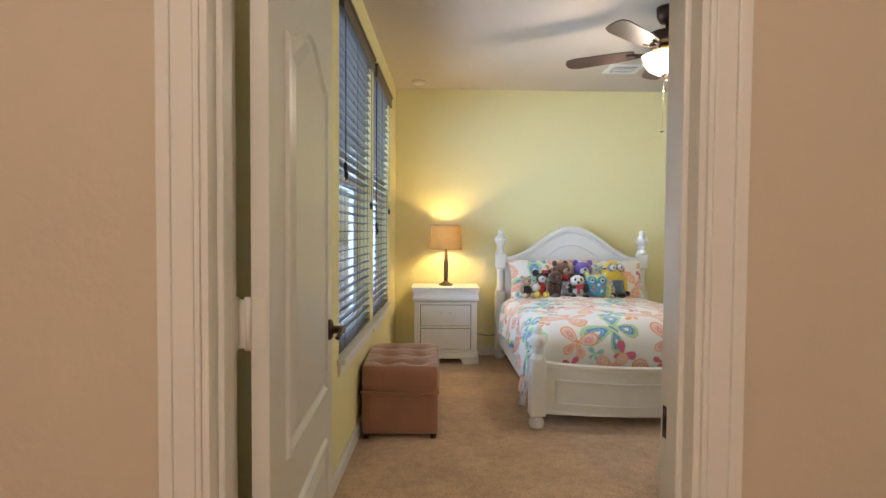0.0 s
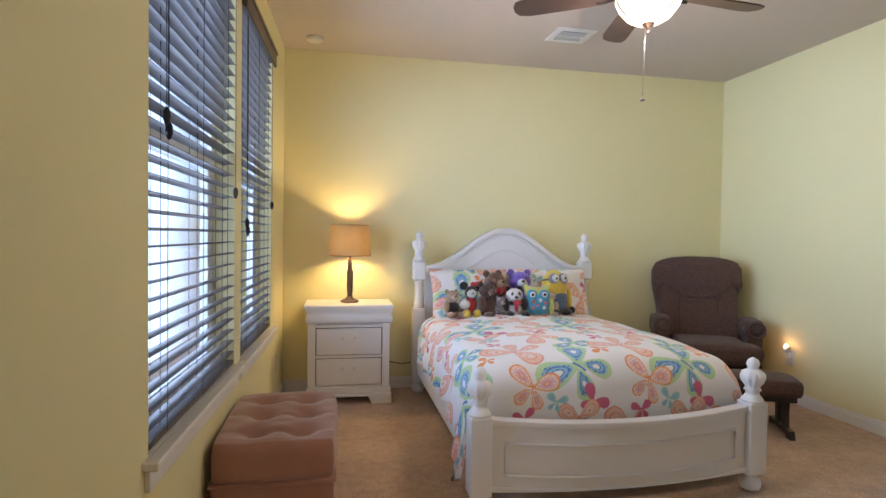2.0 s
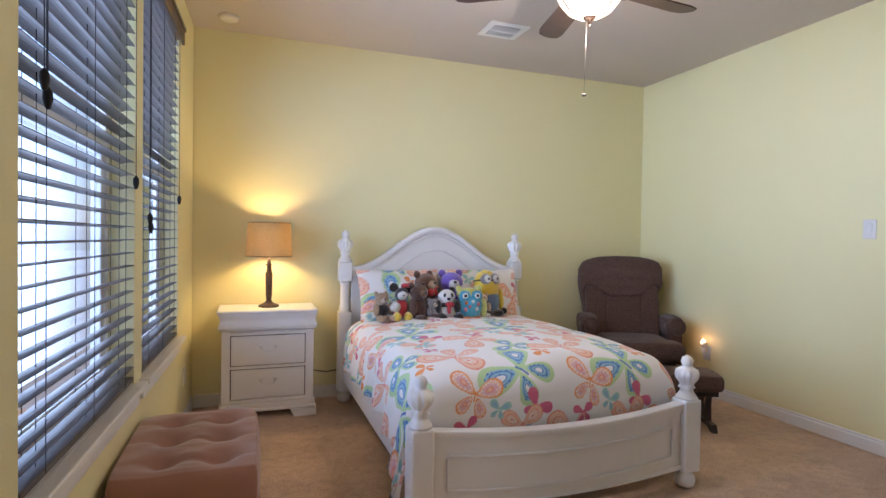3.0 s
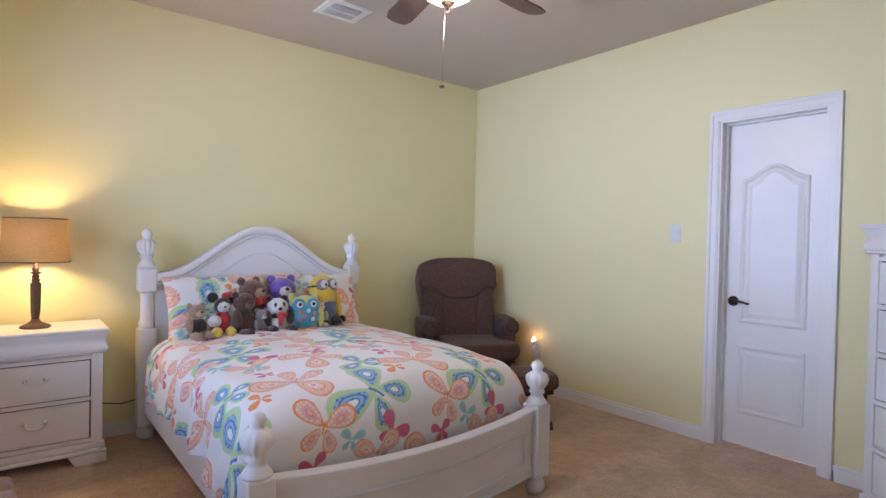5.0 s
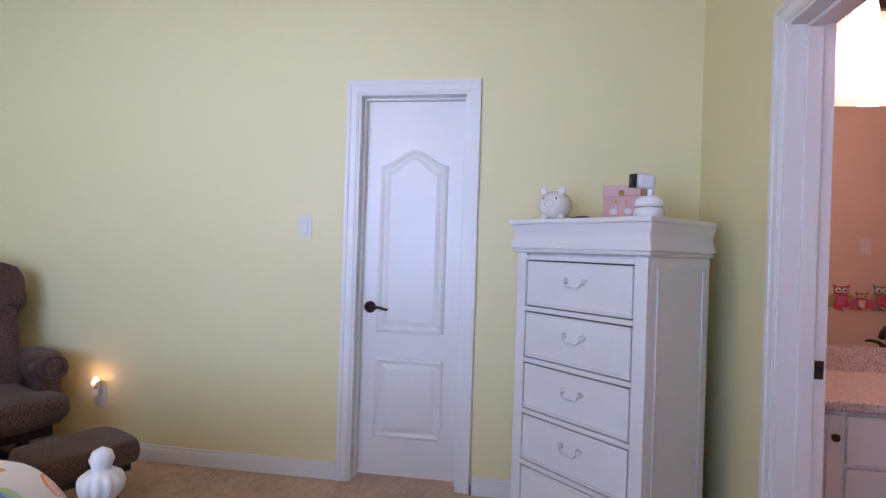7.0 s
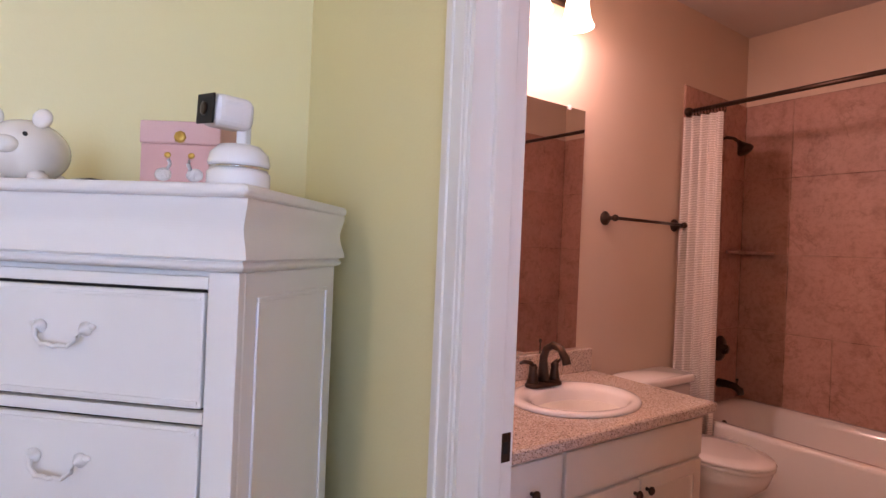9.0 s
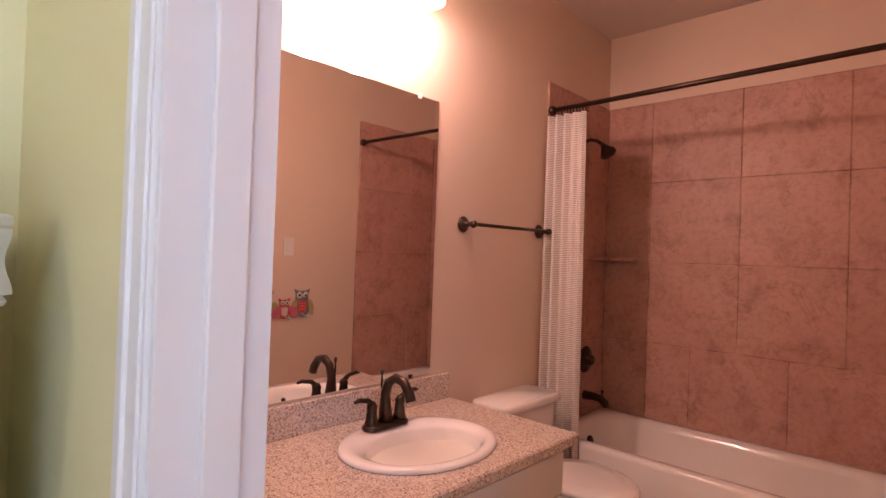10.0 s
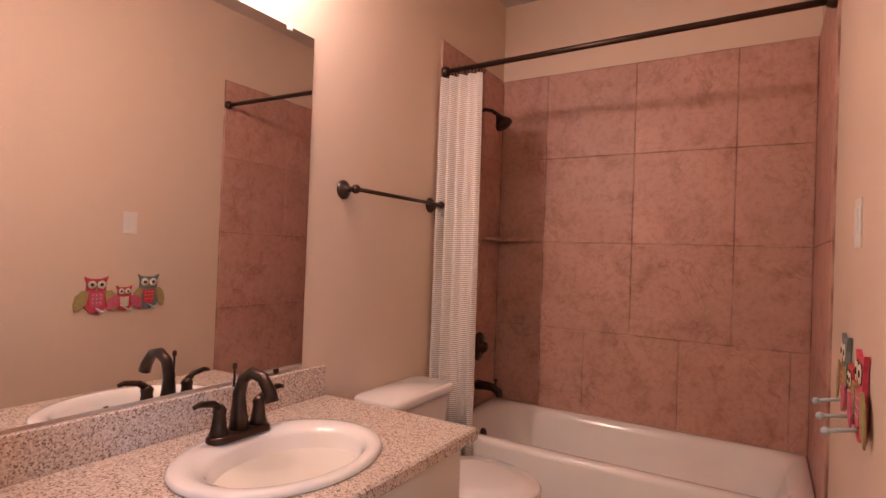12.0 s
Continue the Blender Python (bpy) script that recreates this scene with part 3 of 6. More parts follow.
# closet door set back in its jamb: handle on the far side
d2 = door("door_2", CD1 - CD0 - 0.03, 2.075, "white two-panel closet door, closed", pose(XR + 0.106, CD0 + 0.015, 0, 0, 0, 90))
lever(d2, pose(CD1 - CD0 - 0.085, 0.0175, 0.935, 0, 0, 180), 1)
d3 = door("door_3", LD1 - LD0 - 0.03, 2.08, "white bathroom closet door, closed", pose(BXR - 0.04, LD0 + 0.015, 0, 0, 0, 90))
lever(d3, pose(0.06, -0.0175, 0.955, 0, 0, 0), 1)


def strike(m, label="bronze strike plate on the jamb"):
    s = tagged(part("strike_plate", box(-0.001, 0.0015, -0.014, 0.014, -0.03, 0.03, 0.0008), BRONZE), label, "strike plate", kind="structure")
    s.matrix_basis = m
    # the hole is not cut; its shade is a black patch on the plate
    part("latch_hole_shade", box(-0.0022, -0.0008, -0.006, 0.006, -0.012, 0.012), BLACK, s)


strike(pose(ED1 - 0.0135, YH1 - 0.022, 0.94))
strike(pose(BD1 - 0.0135, YN - 0.118, 0.915))

# ---- bed ----


def ramp_(x, a, b):
    t = min(1, max(0, (x - a) / (b - a)))
    return t * t * (3 - 2 * t)


BX, BYF, BYH = 2.815, 4.47, 6.43
HALFB = 0.725
bed = thing("bed", "white painted wooden bed with arched headboard and turned posts", "bed", (BX, BYF, 0))


def post(parent, x, y, top, block, tall):
    """A bed post: bun foot, square block with chamfers, turned neck, fluted urn and ball."""
    bm = lathe([(0.025, 0), (0.045, 0.01), (0.052, 0.035), (0.047, 0.06), (0.030, 0.075), (0.030, 0.09)], 20)
    s = 0.052
    bm = box(-s, s, -s, s, 0.088, block, 0.010, bm)
    if tall:
        bm = lathe([(0.048, block), (0.040, block + 0.015), (0.046, block + 0.03), (0.036, block + 0.05), (0.034, block + 0.20), (0.042, block + 0.215), (0.036, block + 0.23)], 24, bm)
        b2 = block + 0.23
        bm = box(-s, s, -s, s, b2, b2 + 0.15, 0.012, bm)
    else:
        b2 = block - 0.15
    z = b2 + 0.15
    k = (top - z) / 0.21
    bm = lathe([(0.055, z), (0.052, z + 0.010 * k), (0.036, z + 0.03 * k), (0.030, z + 0.045 * k), (0.042, z + 0.055 * k), (0.034, z + 0.066 * k), (0.040, z + 0.078 * k), (0.054, z + 0.094 * k), (0.060, z + 0.110 * k), (0.0605, z + 0.124 * k), (0.054, z + 0.137 * k), (0.040, z + 0.146 * k), (0.028, z + 0.150 * k), (0.025, z + 0.160 * k), (0.032, z + 0.178 * k), (0.024, z + 0.198 * k), (0.002, z + 0.21 * k)], 72, bm, flute=12, fl=(z + 0.077 * k, z + 0.138 * k), depth=0.007)
    p = part("post", bm, LACQ, parent, "turned post with fluted urn finial" if not tall else "tall turned headboard post")
    p.location = (x, y, 0)


for sx in (-1, 1):
    post(bed, sx * HALFB, 0, 0.686, 0.46, False)
    post(bed, sx * HALFB, BYH - BYF, 1.325, 0.70, True)


def head_curve(x, half, z0, rise):
    s = min(1, abs(x) / half)
    return z0 + rise * (1 - 0.85 * ramp_(s, 0.04, 0.95) - 0.15 * min(1, max(0, (s - 0.04) / 0.91)))


def headboard():
    n = 60
    half = HALFB - 0.045
    lo, hi = 0.35, 1.045
    out = [(-half, lo), (half, lo)] + [(half - 2 * half * i / n, head_curve(half - 2 * half * i / n, half, hi, 0.315)) for i in range(n + 1)]
    part("headboard_panel", prism(out, 0.03, m=pose(0, BYH - BYF - 0.015, 0)), LACQ, bed)
    # moulded rim following the arch, two steps
    for k, (drop, w, d) in enumerate(((0.0, 0.045, 0.075), (0.055, 0.022, 0.052))):
        bm = bmesh.new()
        rows = []
        for i in range(n + 1):
            x = -half + 2 * half * i / n
            z = head_curve(x, half, hi, 0.315) - drop
            rows.append([bm.verts.new((x, BYH - BYF + y, z + q)) for y, q in ((-d / 2, -w), (-d / 2 - 0.004, -w * 0.5), (-d / 2, 0), (d / 2, 0.0), (d / 2, -w))])
        for a, b in zip(rows, rows[1:]):
            for j in range(5):
                bm.faces.new((a[j], b[j], b[(j + 1) % 5], a[(j + 1) % 5]))
        bm.faces.new(rows[0])
        bm.faces.new(list(reversed(rows[-1])))
        bmesh.ops.recalc_face_normals(bm, faces=list(bm.faces))
        part("headboard_rim", bm, LACQ, bed, "moulded arched top rail")
    # inner arched panel bead
    pts = []
    for i in range(41):
        x = -0.50 + 1.00 * i / 40
        pts.append((x, BYH - BYF - 0.017, 0.93 + 0.245 * (0.5 + 0.5 * math.cos(math.pi * min(1, abs(x) / 0.52)))))
    part("panel_bead", tube(pts, 0.006, 6), LACQ, bed)


headboard()


def footboard():
    """A low bowed panel between the foot posts: its middle swings towards the foot and dips."""
    def strip(z0, z1, d0, d1, x0, x1, name, label=""):
        bm = bmesh.new()
        n = 30
        rows = []
        for i in range(n + 1):
            x = x0 + (x1 - x0) * i / n
            s = 1 - (x / HALFB) ** 2
            yb, dz = -0.055 * s, -0.035 * s
            f = 0.3 if z0 < 0.15 else 1
            rows.append([bm.verts.new((x, yb + y, z + dz * g)) for y, z, g in ((d0, z0, f), (d0, z1, 1), (d1, z1, 1), (d1, z0, f))])
        for a, b in zip(rows, rows[1:]):
            for j in range(4):
                bm.faces.new((a[j], b[j], b[(j + 1) % 4], a[(j + 1) % 4]))
        bm.faces.new(rows[0])
        bm.faces.new(list(reversed(rows[-1])))
        bmesh.ops.recalc_face_normals(bm, faces=list(bm.faces))
        bmesh.ops.bevel(bm, geom=[e for e in bm.edges if len(e.link_faces) == 2 and e.calc_face_angle(0) > 1], offset=0.003, segments=2, affect="EDGES")
        part(name, bm, LACQ, bed, label)
    w = HALFB - 0.05
    strip(0.105, 0.425, -0.012, 0.018, -w, w, "footboard_panel")
    strip(0.425, 0.450, -0.030, 0.032, -w, w, "footboard_cap", "bowed top rail of the footboard")
    strip(0.405, 0.425, -0.020, 0.024, -w, w, "cap_mould")
    strip(0.105, 0.135, -0.022, 0.022, -w, w, "base_mould")
    i = w - 0.07
    strip(0.335, 0.347, -0.026, -0.012, -i, i, "panel_mould")
    strip(0.185, 0.197, -0.026, -0.012, -i, i, "panel_mould")
    for s in (-1, 1):
        strip(0.197, 0.335, -0.026, -0.012, s * i - 0.006, s * i + 0.006, "panel_mould")


footboard()
for sx in (-1, 1):
    part("side_rail", box(sx * HALFB - 0.015, sx * HALFB + 0.015, 0.05, BYH - BYF - 0.05, 0.17, 0.33, 0.004), LACQ, bed)

mattress = thing("mattress", "white mattress on the bed frame", "mattress", (BX, BYF, 0))
part("mattress_body", cushion(-0.66, 0.66, 0.16, 1.92, 0.20, 0.56, 0.14), material("white_ticking", (0.75, 0.74, 0.72), 0.9), mattress, smooth=True)

# ---- butterfly print ----
PAL = dict(coral=(0.74, 0.27, 0.19), peach=(0.80, 0.50, 0.36), pink=(0.72, 0.43, 0.46), orange=(0.78, 0.28, 0.08), green=(0.45, 0.63, 0.33), blue=(0.08, 0.20, 0.48), sky=(0.26, 0.48, 0.62), magenta=(0.62, 0.13, 0.23), teal=(0.32, 0.57, 0.54), white=(0.79, 0.77, 0.75))


def stamp(col, u, v, cu, cv, size, turn, kind):
    """Paints one butterfly at (cu, cv) over the colours col of the points (u, v)."""
    near = (np.abs(u - cu) < size * 1.3) & (np.abs(v - cv) < size * 1.3)
    if not near.any():
        return
    a = math.radians(turn)
    x = ((u[near] - cu) * math.cos(a) + (v[near] - cv) * math.sin(a)) / size
    y = (-(u[near] - cu) * math.sin(a) + (v[near] - cv) * math.cos(a)) / size
    c = col[near]

    def wing(x0, y0, rx, ry, t):
        q = math.radians(t)
        dx, dy = np.abs(x) - x0, y - y0
        p, r = dx * math.cos(q) + dy * math.sin(q), -dx * math.sin(q) + dy * math.cos(q)
        return np.sqrt((p / rx) ** 2 + (r / (ry * (1 + 0.50 * np.clip(p / rx, -1.2, 0.7)))) ** 2)
    up, low = wing(0.50, 0.36, 0.56, 0.32, 34), wing(0.29, -0.38, 0.39, 0.21, -60)
    d = np.minimum(up, low)
    dots = (np.sin(x * 34) * np.sin(y * 34)) > 0.45
    if kind == "orange":
        layers = ((1.0, "orange"), (0.86, "peach"), (0.60, "pink"), (0.30, "coral"), (0.18, "peach"))
        spot = ("white", 0.5, 0.86)
    elif kind == "coral":
        layers = ((1.0, "coral"), (0.90, "peach"), (0.62, "coral"), (0.54, "peach"), (0.25, "white"), (0.16, "coral"))
        spot = ("white", 0.3, 0.55)
    elif kind == "green":
        layers = ((1.12, "green"), (0.78, "sky"), (0.62, "blue"), (0.52, "sky"), (0.34, "blue"), (0.26, "white"))
        spot = ("blue", 0.5, 0.8)
    elif kind == "magenta":
        layers, spot = ((1.0, "magenta"),), None
    elif kind == "teal":
        layers, spot = ((1.0, "teal"), (0.5, "sky")), None
    else:
        layers, spot = ((1.0, "orange"),), None
    for lim, name in layers:
        c[d < lim] = PAL[name]
    if spot:
        c[(d > spot[1]) & (d < spot[2]) & dots] = PAL[spot[0]]
    body = (np.abs(x) < 0.028) & (np.abs(y + 0.02) < 0.20)
    c[body] = PAL["blue" if kind == "green" else layers[0][1]]
    col[near] = c


def butterfly_cloth(u, v, offset=(0, 0)):
    """Colours for cloth points: a repeat of large and small butterflies on white."""
    col = np.tile(np.array(PAL["white"]), (len(u), 1))
    motif = ((-0.198, 0.165, 0.185, 45, "green"), (-0.447, 0.085, 0.125, -19, "orange"), (-0.145, -0.005, 0.075, -40, "magenta"), (-0.212, -0.085, 0.105, 5, "coral"), (-0.333, 0.005, 0.055, -20, "teal"), (-0.487, -0.055, 0.055, 12, "magenta"), (-0.447, 0.395, 0.165, 143, "coral"), (-0.635, 0.284, 0.055, 70, "small"), (-0.514, 0.560, 0.050, 80, "magenta"), (-0.10, 0.450, 0.115, 62, "green"), (-0.24, 0.640, 0.150, 105, "coral"), (-0.50, 0.690, 0.05, 30, "teal"))
    for i in range(-3, 5):
        for j in range(-2, 4):
            for cu, cv, s, t, kind in motif:
                stamp(col, u, v, offset[0] + cu + i * 0.605 + 0.30 * (j % 2), offset[1] + cv + j * 0.80, s, t, kind)
    return col


def printed(ob, u, v, offset=(0, 0)):
    a = ob.data.color_attributes.new("print", "FLOAT_COLOR", "POINT")
    rgba = np.ones((len(u), 4), dtype=np.float32)
    rgba[:, :3] = butterfly_cloth(u, v, offset)
    a.data.foreach_set("color", rgba.ravel())


def comforter():
    """A thick quilt: domed over the mattress, hanging at both sides, tucked inside the footboard."""
    nu, nv = 560, 520
    side = 0.27
    half = 0.735
    s = np.linspace(-(half + side), half + side, nu)
    t = np.linspace(0.0, 1.0, nv)
    S, T = np.meshgrid(s, t)
    length = 1.98
    V = T * length - 0.12
    top = 0.640 + 0.055 * np.cos(np.clip(S / half, -1, 1) * math.pi / 2) + 0.02 * np.sin(V * 1.7)
    R = 0.11
    over = np.clip(np.abs(S) - (half - R), 0, None)
    ang = np.clip(over / R, 0, math.pi / 2)
    x = np.sign(S) * (np.minimum(np.abs(S), half - R) + R * np.sin(ang))
    drop = R * (1 - np.cos(ang)) + np.clip(over - R * math.pi / 2, 0, None)
    z = top - drop
    fold = np.clip(drop / 0.3, 0, 1)
    x = x + np.sign(S) * fold * (0.03 + 0.018 * np.sin(V * 21 + 1.3 * np.sign(S)) + 0.01 * np.sin(V * 47))
    # foot end: rolls down behind the footboard
    R2 = 0.15
    foot = np.clip(0.29 - V, 0, None)
    a2 = np.clip(foot / R2, 0, math.pi / 2)
    bow = 0.055 * (1 - np.clip(S / 0.72, -1, 1) ** 2)
    y = np.where(V < 0.29, 0.23 - R2 * np.sin(a2), V - 0.06) - bow * np.clip(1 - V / 0.7, 0, 1)
    z = z - (R2 * (1 - np.cos(a2)) + np.clip(foot - R2 * math.pi / 2, 0, None)) * (1 - 0.55 * fold)
    # left front corner hangs lower, outside the post
    low = (np.sign(S) < 0) * fold * np.clip((0.55 - V) / 0.5, 0, 1)
    x = x - 0.055 * low
    z = z - 0.09 * low * fold
    wr = np.array([[noise.noise(Vector((a * 5, b * 4, 0.3))) for a in s[::6]] for b in t[::6] * length])
    wr = np.kron(wr, np.ones((6, 6)))[:nv, :nu]
    k = np.ones(13) / 13
    wr = np.apply_along_axis(lambda q: np.convolve(np.pad(q, 6, "edge"), k, "valid"), 0, wr)
    wr = np.apply_along_axis(lambda q: np.convolve(np.pad(q, 6, "edge"), k, "valid"), 1, wr)
    z = z + 0.016 * wr * (1 - fold)
    z = np.maximum(z, 0.14)
    me = bpy.data.meshes.new("comforter")
    verts = np.stack([x, y, z], -1).reshape(-1, 3)
    idx = np.arange(nu * nv).reshape(nv, nu)
    faces = np.stack([idx[:-1, :-1], idx[:-1, 1:], idx[1:, 1:], idx[1:, :-1]], -1).reshape(-1, 4)
    me.from_pydata(verts.tolist(), [], faces.tolist())
    me.materials.append(PRINT)
    for p in me.polygons:
        p.use_smooth = True
    ob = new("comforter", me)
    ob.location = (BX, BYF, 0)
    printed(ob, S.ravel(), V.ravel())
    th = ob.modifiers.new("thickness", "SOLIDIFY")
    th.thickness, th.offset = 0.02, -1
    tagged(ob, "white quilt printed with coral, green and blue butterflies", "comforter")


comforter()


def pillow(x, y, z, lean, turn, off):
    n = 60
    bm = bmesh.new()
    bmesh.ops.create_grid(bm, x_segments=n, y_segments=n, size=1)
    uv = []
    for v in bm.verts:
        px, py = v.co.x, v.co.y
        h = ((1 - px ** 4) * (1 - py ** 4)) ** 0.5
        uv.append((px * 0.33, py * 0.22))
        v.co = Vector((px * (0.33 - 0.02 * (1 - py * py)), py * (0.22 - 0.015 * (1 - px * px)), 0.10 * max(0, h)))
    back = bmesh.new()
    bmesh.ops.create_grid(back, x_segments=n, y_segments=n, size=1)
    for v in back.verts:
        px, py = v.co.x, v.co.y
        h = ((1 - px ** 4) * (1 - py ** 4)) ** 0.5
        uv.append((px * 0.33, py * 0.22))
        v.co = Vector((px * (0.33 - 0.02 * (1 - py * py)), py * (0.22 - 0.015 * (1 - px * px)), -0.07 * max(0, h)))
    for f in back.faces:
        f.normal_flip()
    bm = join(bm, back)
    ob = part("pillow", bm, PRINT, None, "", True)
    printed(ob, np.array([q[0] for q in uv]), np.array([q[1] for q in uv]), off)
    ob.matrix_basis = pose(x, y, z, lean, 0, turn)
    tagged(ob, "bed pillow in a butterfly-printed case against the headboard", "pillow", group="pillows")


pillow(BX - 0.33, 6.26, 0.82, 68, 2, (0.08, -0.2))
pillow(BX + 0.34, 6.26, 0.82, 68, -2, (0.2, 0.1))

# ---- case furniture ----


def bail(parent, x, y, z, w=0.045):
    """A white bail pull with rosettes; the drawer face is at y, out is -y."""
    bm = None
    for s in (-1, 1):
        bm = lathe([(0.012, 0), (0.013, 0.004), (0.007, 0.008), (0.005, 0.014), (0.0, 0.016)], 12, bm, pose(x + s * w, y, z + 0.012, 90, 0, 0))
        bm = blob((x + s * (w + 0.012), y - 0.003, z + 0.016), (0.008, 0.004, 0.006), bm, sub=2)
    pts = [(x - w, y - 0.012, z + 0.012), (x - w * 0.9, y - 0.016, z - 0.004), (x - w * 0.55, y - 0.019, z - 0.016), (x - 0.012, y - 0.020, z - 0.014), (x, y - 0.020, z - 0.018), (x + 0.012, y - 0.020, z - 0.014), (x + w * 0.55, y - 0.019, z - 0.016), (x + w * 0.9, y - 0.016, z - 0.004), (x + w, y - 0.012, z + 0.012)]
    bm = tube(pts, 0.004, 8, bm)
    part("handle", bm, LACQ, parent, "white ornate bail pull")


def chest(name, label, width, depth, height, drawers, at, turn, feet=0.10):
    """A lacquered chest: front on -y; x from 0 to width; ogee cornice under an overhanging top, bracket base."""
    c = thing(name, label, "chest of drawers" if drawers > 2 else "nightstand", at, turn)
    part("top", box(-0.032, width + 0.027, -0.036, depth, height - 0.022, height, 0.009, seg=3), LACQ, c)
    # ogee cornice on three sides
    prof = [(0.015 + 0.006 * math.cos(2 * math.pi * i / 22) + 0.003 * i / 22, -0.100 * i / 22) for i in range(23)]
    prof += [(0.012, -0.102), (0.010, -0.105)] + [(0.010 + 0.006 * math.sin(math.pi * i / 6), -0.105 - 0.014 * i / 6) for i in range(1, 7)] + [(0.0, -0.122)]
    bm = bmesh.new()
    rows = []
    for o, z in prof:
        zz = height - 0.022 + z
        rows.append([bm.verts.new(p) for p in ((-o, depth, zz), (-o, -o, zz), (width + o, -o, zz), (width + o, depth, zz))])
    for a, b in zip(rows, rows[1:]):
        for j in range(3):
            bm.faces.new((a[j], a[j + 1], b[j + 1], b[j]))
    bm.faces.new(rows[-1])
    bmesh.ops.recalc_face_normals(bm, faces=list(bm.faces))
    part("cornice", bm, LACQ, c, "ogee cornice moulding")
    z1 = height - 0.144
    part("carcass", box(0, width, 0.020, depth, feet, z1, 0.003), LACQ, c)
    st = 0.055
    for x0 in (0, width - st):
        part("stile", box(x0, x0 + st, 0, 0.020, feet, z1, 0.002), LACQ, c)
    step = (z1 - 0.02 - feet - 0.03) / drawers
    for i in range(drawers + 1):
        z = feet + 0.03 + i * step
        part("rail", box(st, width - st, 0.0, 0.020, z - 0.010, z + 0.010, 0.001), LACQ, c)
    for side, x in ((-1, 0.0), (1, width)):
        bm = None
        for y0, y1, q0, q1 in ((0.06, depth - 0.05, z1 - 0.055, z1 - 0.045), (0.06, depth - 0.05, feet + 0.05, feet + 0.06), (0.06, 0.07, feet + 0.06, z1 - 0.055), (depth - 0.06, depth - 0.05, feet + 0.06, z1 - 0.055)):
            bm = box(min(x, x + side * 0.005), max(x, x + side * 0.005), y0, y1, q0, q1, 0.002, bm)
        part("side_moulding", bm, LACQ, c)
    # a black sheet behind the drawers paints the shade of their gaps
    part("drawer_gap_shade", box(st, width - st, 0.0150, 0.0195, feet + 0.041, z1 - 0.011), BLACK, c, "black sheet giving the shade in the gaps round the drawers")
    for i in range(drawers):
        z = feet + 0.03 + i * step
        d = part("drawer", box(st + 0.006, width - st - 0.006, 0.001, 0.0145, z + 0.015, z + step - 0.0165, 0.003), LACQ, c)
        bm = None
        for x0, x1, q0, q1 in ((st + 0.012, width - st - 0.012, z + step - 0.03, z + step - 0.024), (st + 0.012, width - st - 0.012, z + 0.022, z + 0.028)):
            bm = box(x0, x1, -0.0015, 0.002, q0, q1, 0.001, bm)
        part("bead", bm, LACQ, d)
        bail(d, width / 2, 0.001, z + step * 0.55)
    base = box(-0.012, width + 0.012, -0.012, depth, feet - 0.02, feet + 0.016, 0.006)
    base = box(-0.02, width + 0.02, -0.02, depth, feet - 0.045, feet - 0.02, 0.008, base)
    for x0, x1 in ((-0.02, 0.16), (width - 0.16, width + 0.02)):
        base = prism([(x0, 0), (x1 - 0.03 if x0 < 0.1 else x1, 0), (x1, feet - 0.045), (x0, feet - 0.045)] if x0 < 0.1 else [(x0 + 0.03, 0), (x1, 0), (x1, feet - 0.045), (x0, feet - 0.045)], 0.05, base, pose(0, -0.02, 0))
    base = box(-0.02, width + 0.02, depth - 0.05, depth, 0, feet - 0.045, 0.003, base)
    part("base", base, LACQ, c, "bracket-footed base")
    return c


chest("nightstand", "white two-drawer nightstand with ogee top by the bed", 0.61, 0.36, 0.757, 2, (1.222, 6.195, 0), 0)
TALL = (4.643, 3.356)
TURNC = -133.7
chest("tall_chest", "tall white five-drawer chest set across the corner", 0.645, 0.446, 1.408, 5, (*TALL, 0), TURNC, 0.09)
CH = pose(*TALL, 1.408, 0, 0, TURNC)

# ---- table lamp ----
lampo = thing("table_lamp", "lit table lamp with burlap shade on the nightstand", "table lamp", (1.53, 6.36, 0.757))
part("base", lathe([(0.070, 0), (0.072, 0.008), (0.066, 0.016), (0.045, 0.024), (0.026, 0.035), (0.018, 0.05)], 8), LAMPW, lampo, "octagonal wooden foot")
part("stem", lathe([(0.017, 0.05), (0.022, 0.09), (0.025, 0.22), (0.026, 0.245), (0.016, 0.255), (0.022, 0.265), (0.014, 0.275), (0.020, 0.285), (0.012, 0.297), (0.030, 0.306), (0.012, 0.314), (0.019, 0.325), (0.011, 0.335), (0.009, 0.40)], 20), LAMPW, lampo, "turned brown wooden stem")
bm = bmesh.new()
rings = [[bm.verts.new((r * math.cos(2 * math.pi * i / 48), r * math.sin(2 * math.pi * i / 48), z)) for i in range(48)] for r, z in ((0.160, 0.365), (0.161, 0.372), (0.1465, 0.600), (0.1455, 0.608))]
for a, b_ in zip(rings, rings[1:]):
    for i in range(48):
        bm.faces.new((a[i], a[(i + 1) % 48], b_[(i + 1) % 48], b_[i]))
part("shade", bm, SHADE, lampo, "tapered burlap shade glowing from within", True)
for z, r in ((0.367, 0.1605), (0.605, 0.146)):
    part("shade_rim", tube([(r * math.cos(a * math.pi / 24), r * math.sin(a * math.pi / 24), z) for a in range(49)], 0.003, 6), LAMPW, lampo)
part("bulb", blob((0, 0, 0.47), (0.022, 0.022, 0.030), sub=2), glow("warm_bulb", (1.0, 0.62, 0.22), 60), lampo)
lamp("table_lamp_light", "POINT", 26, (1.0, 0.75, 0.31), pose(1.53, 6.36, 1.23), radius=0.045)
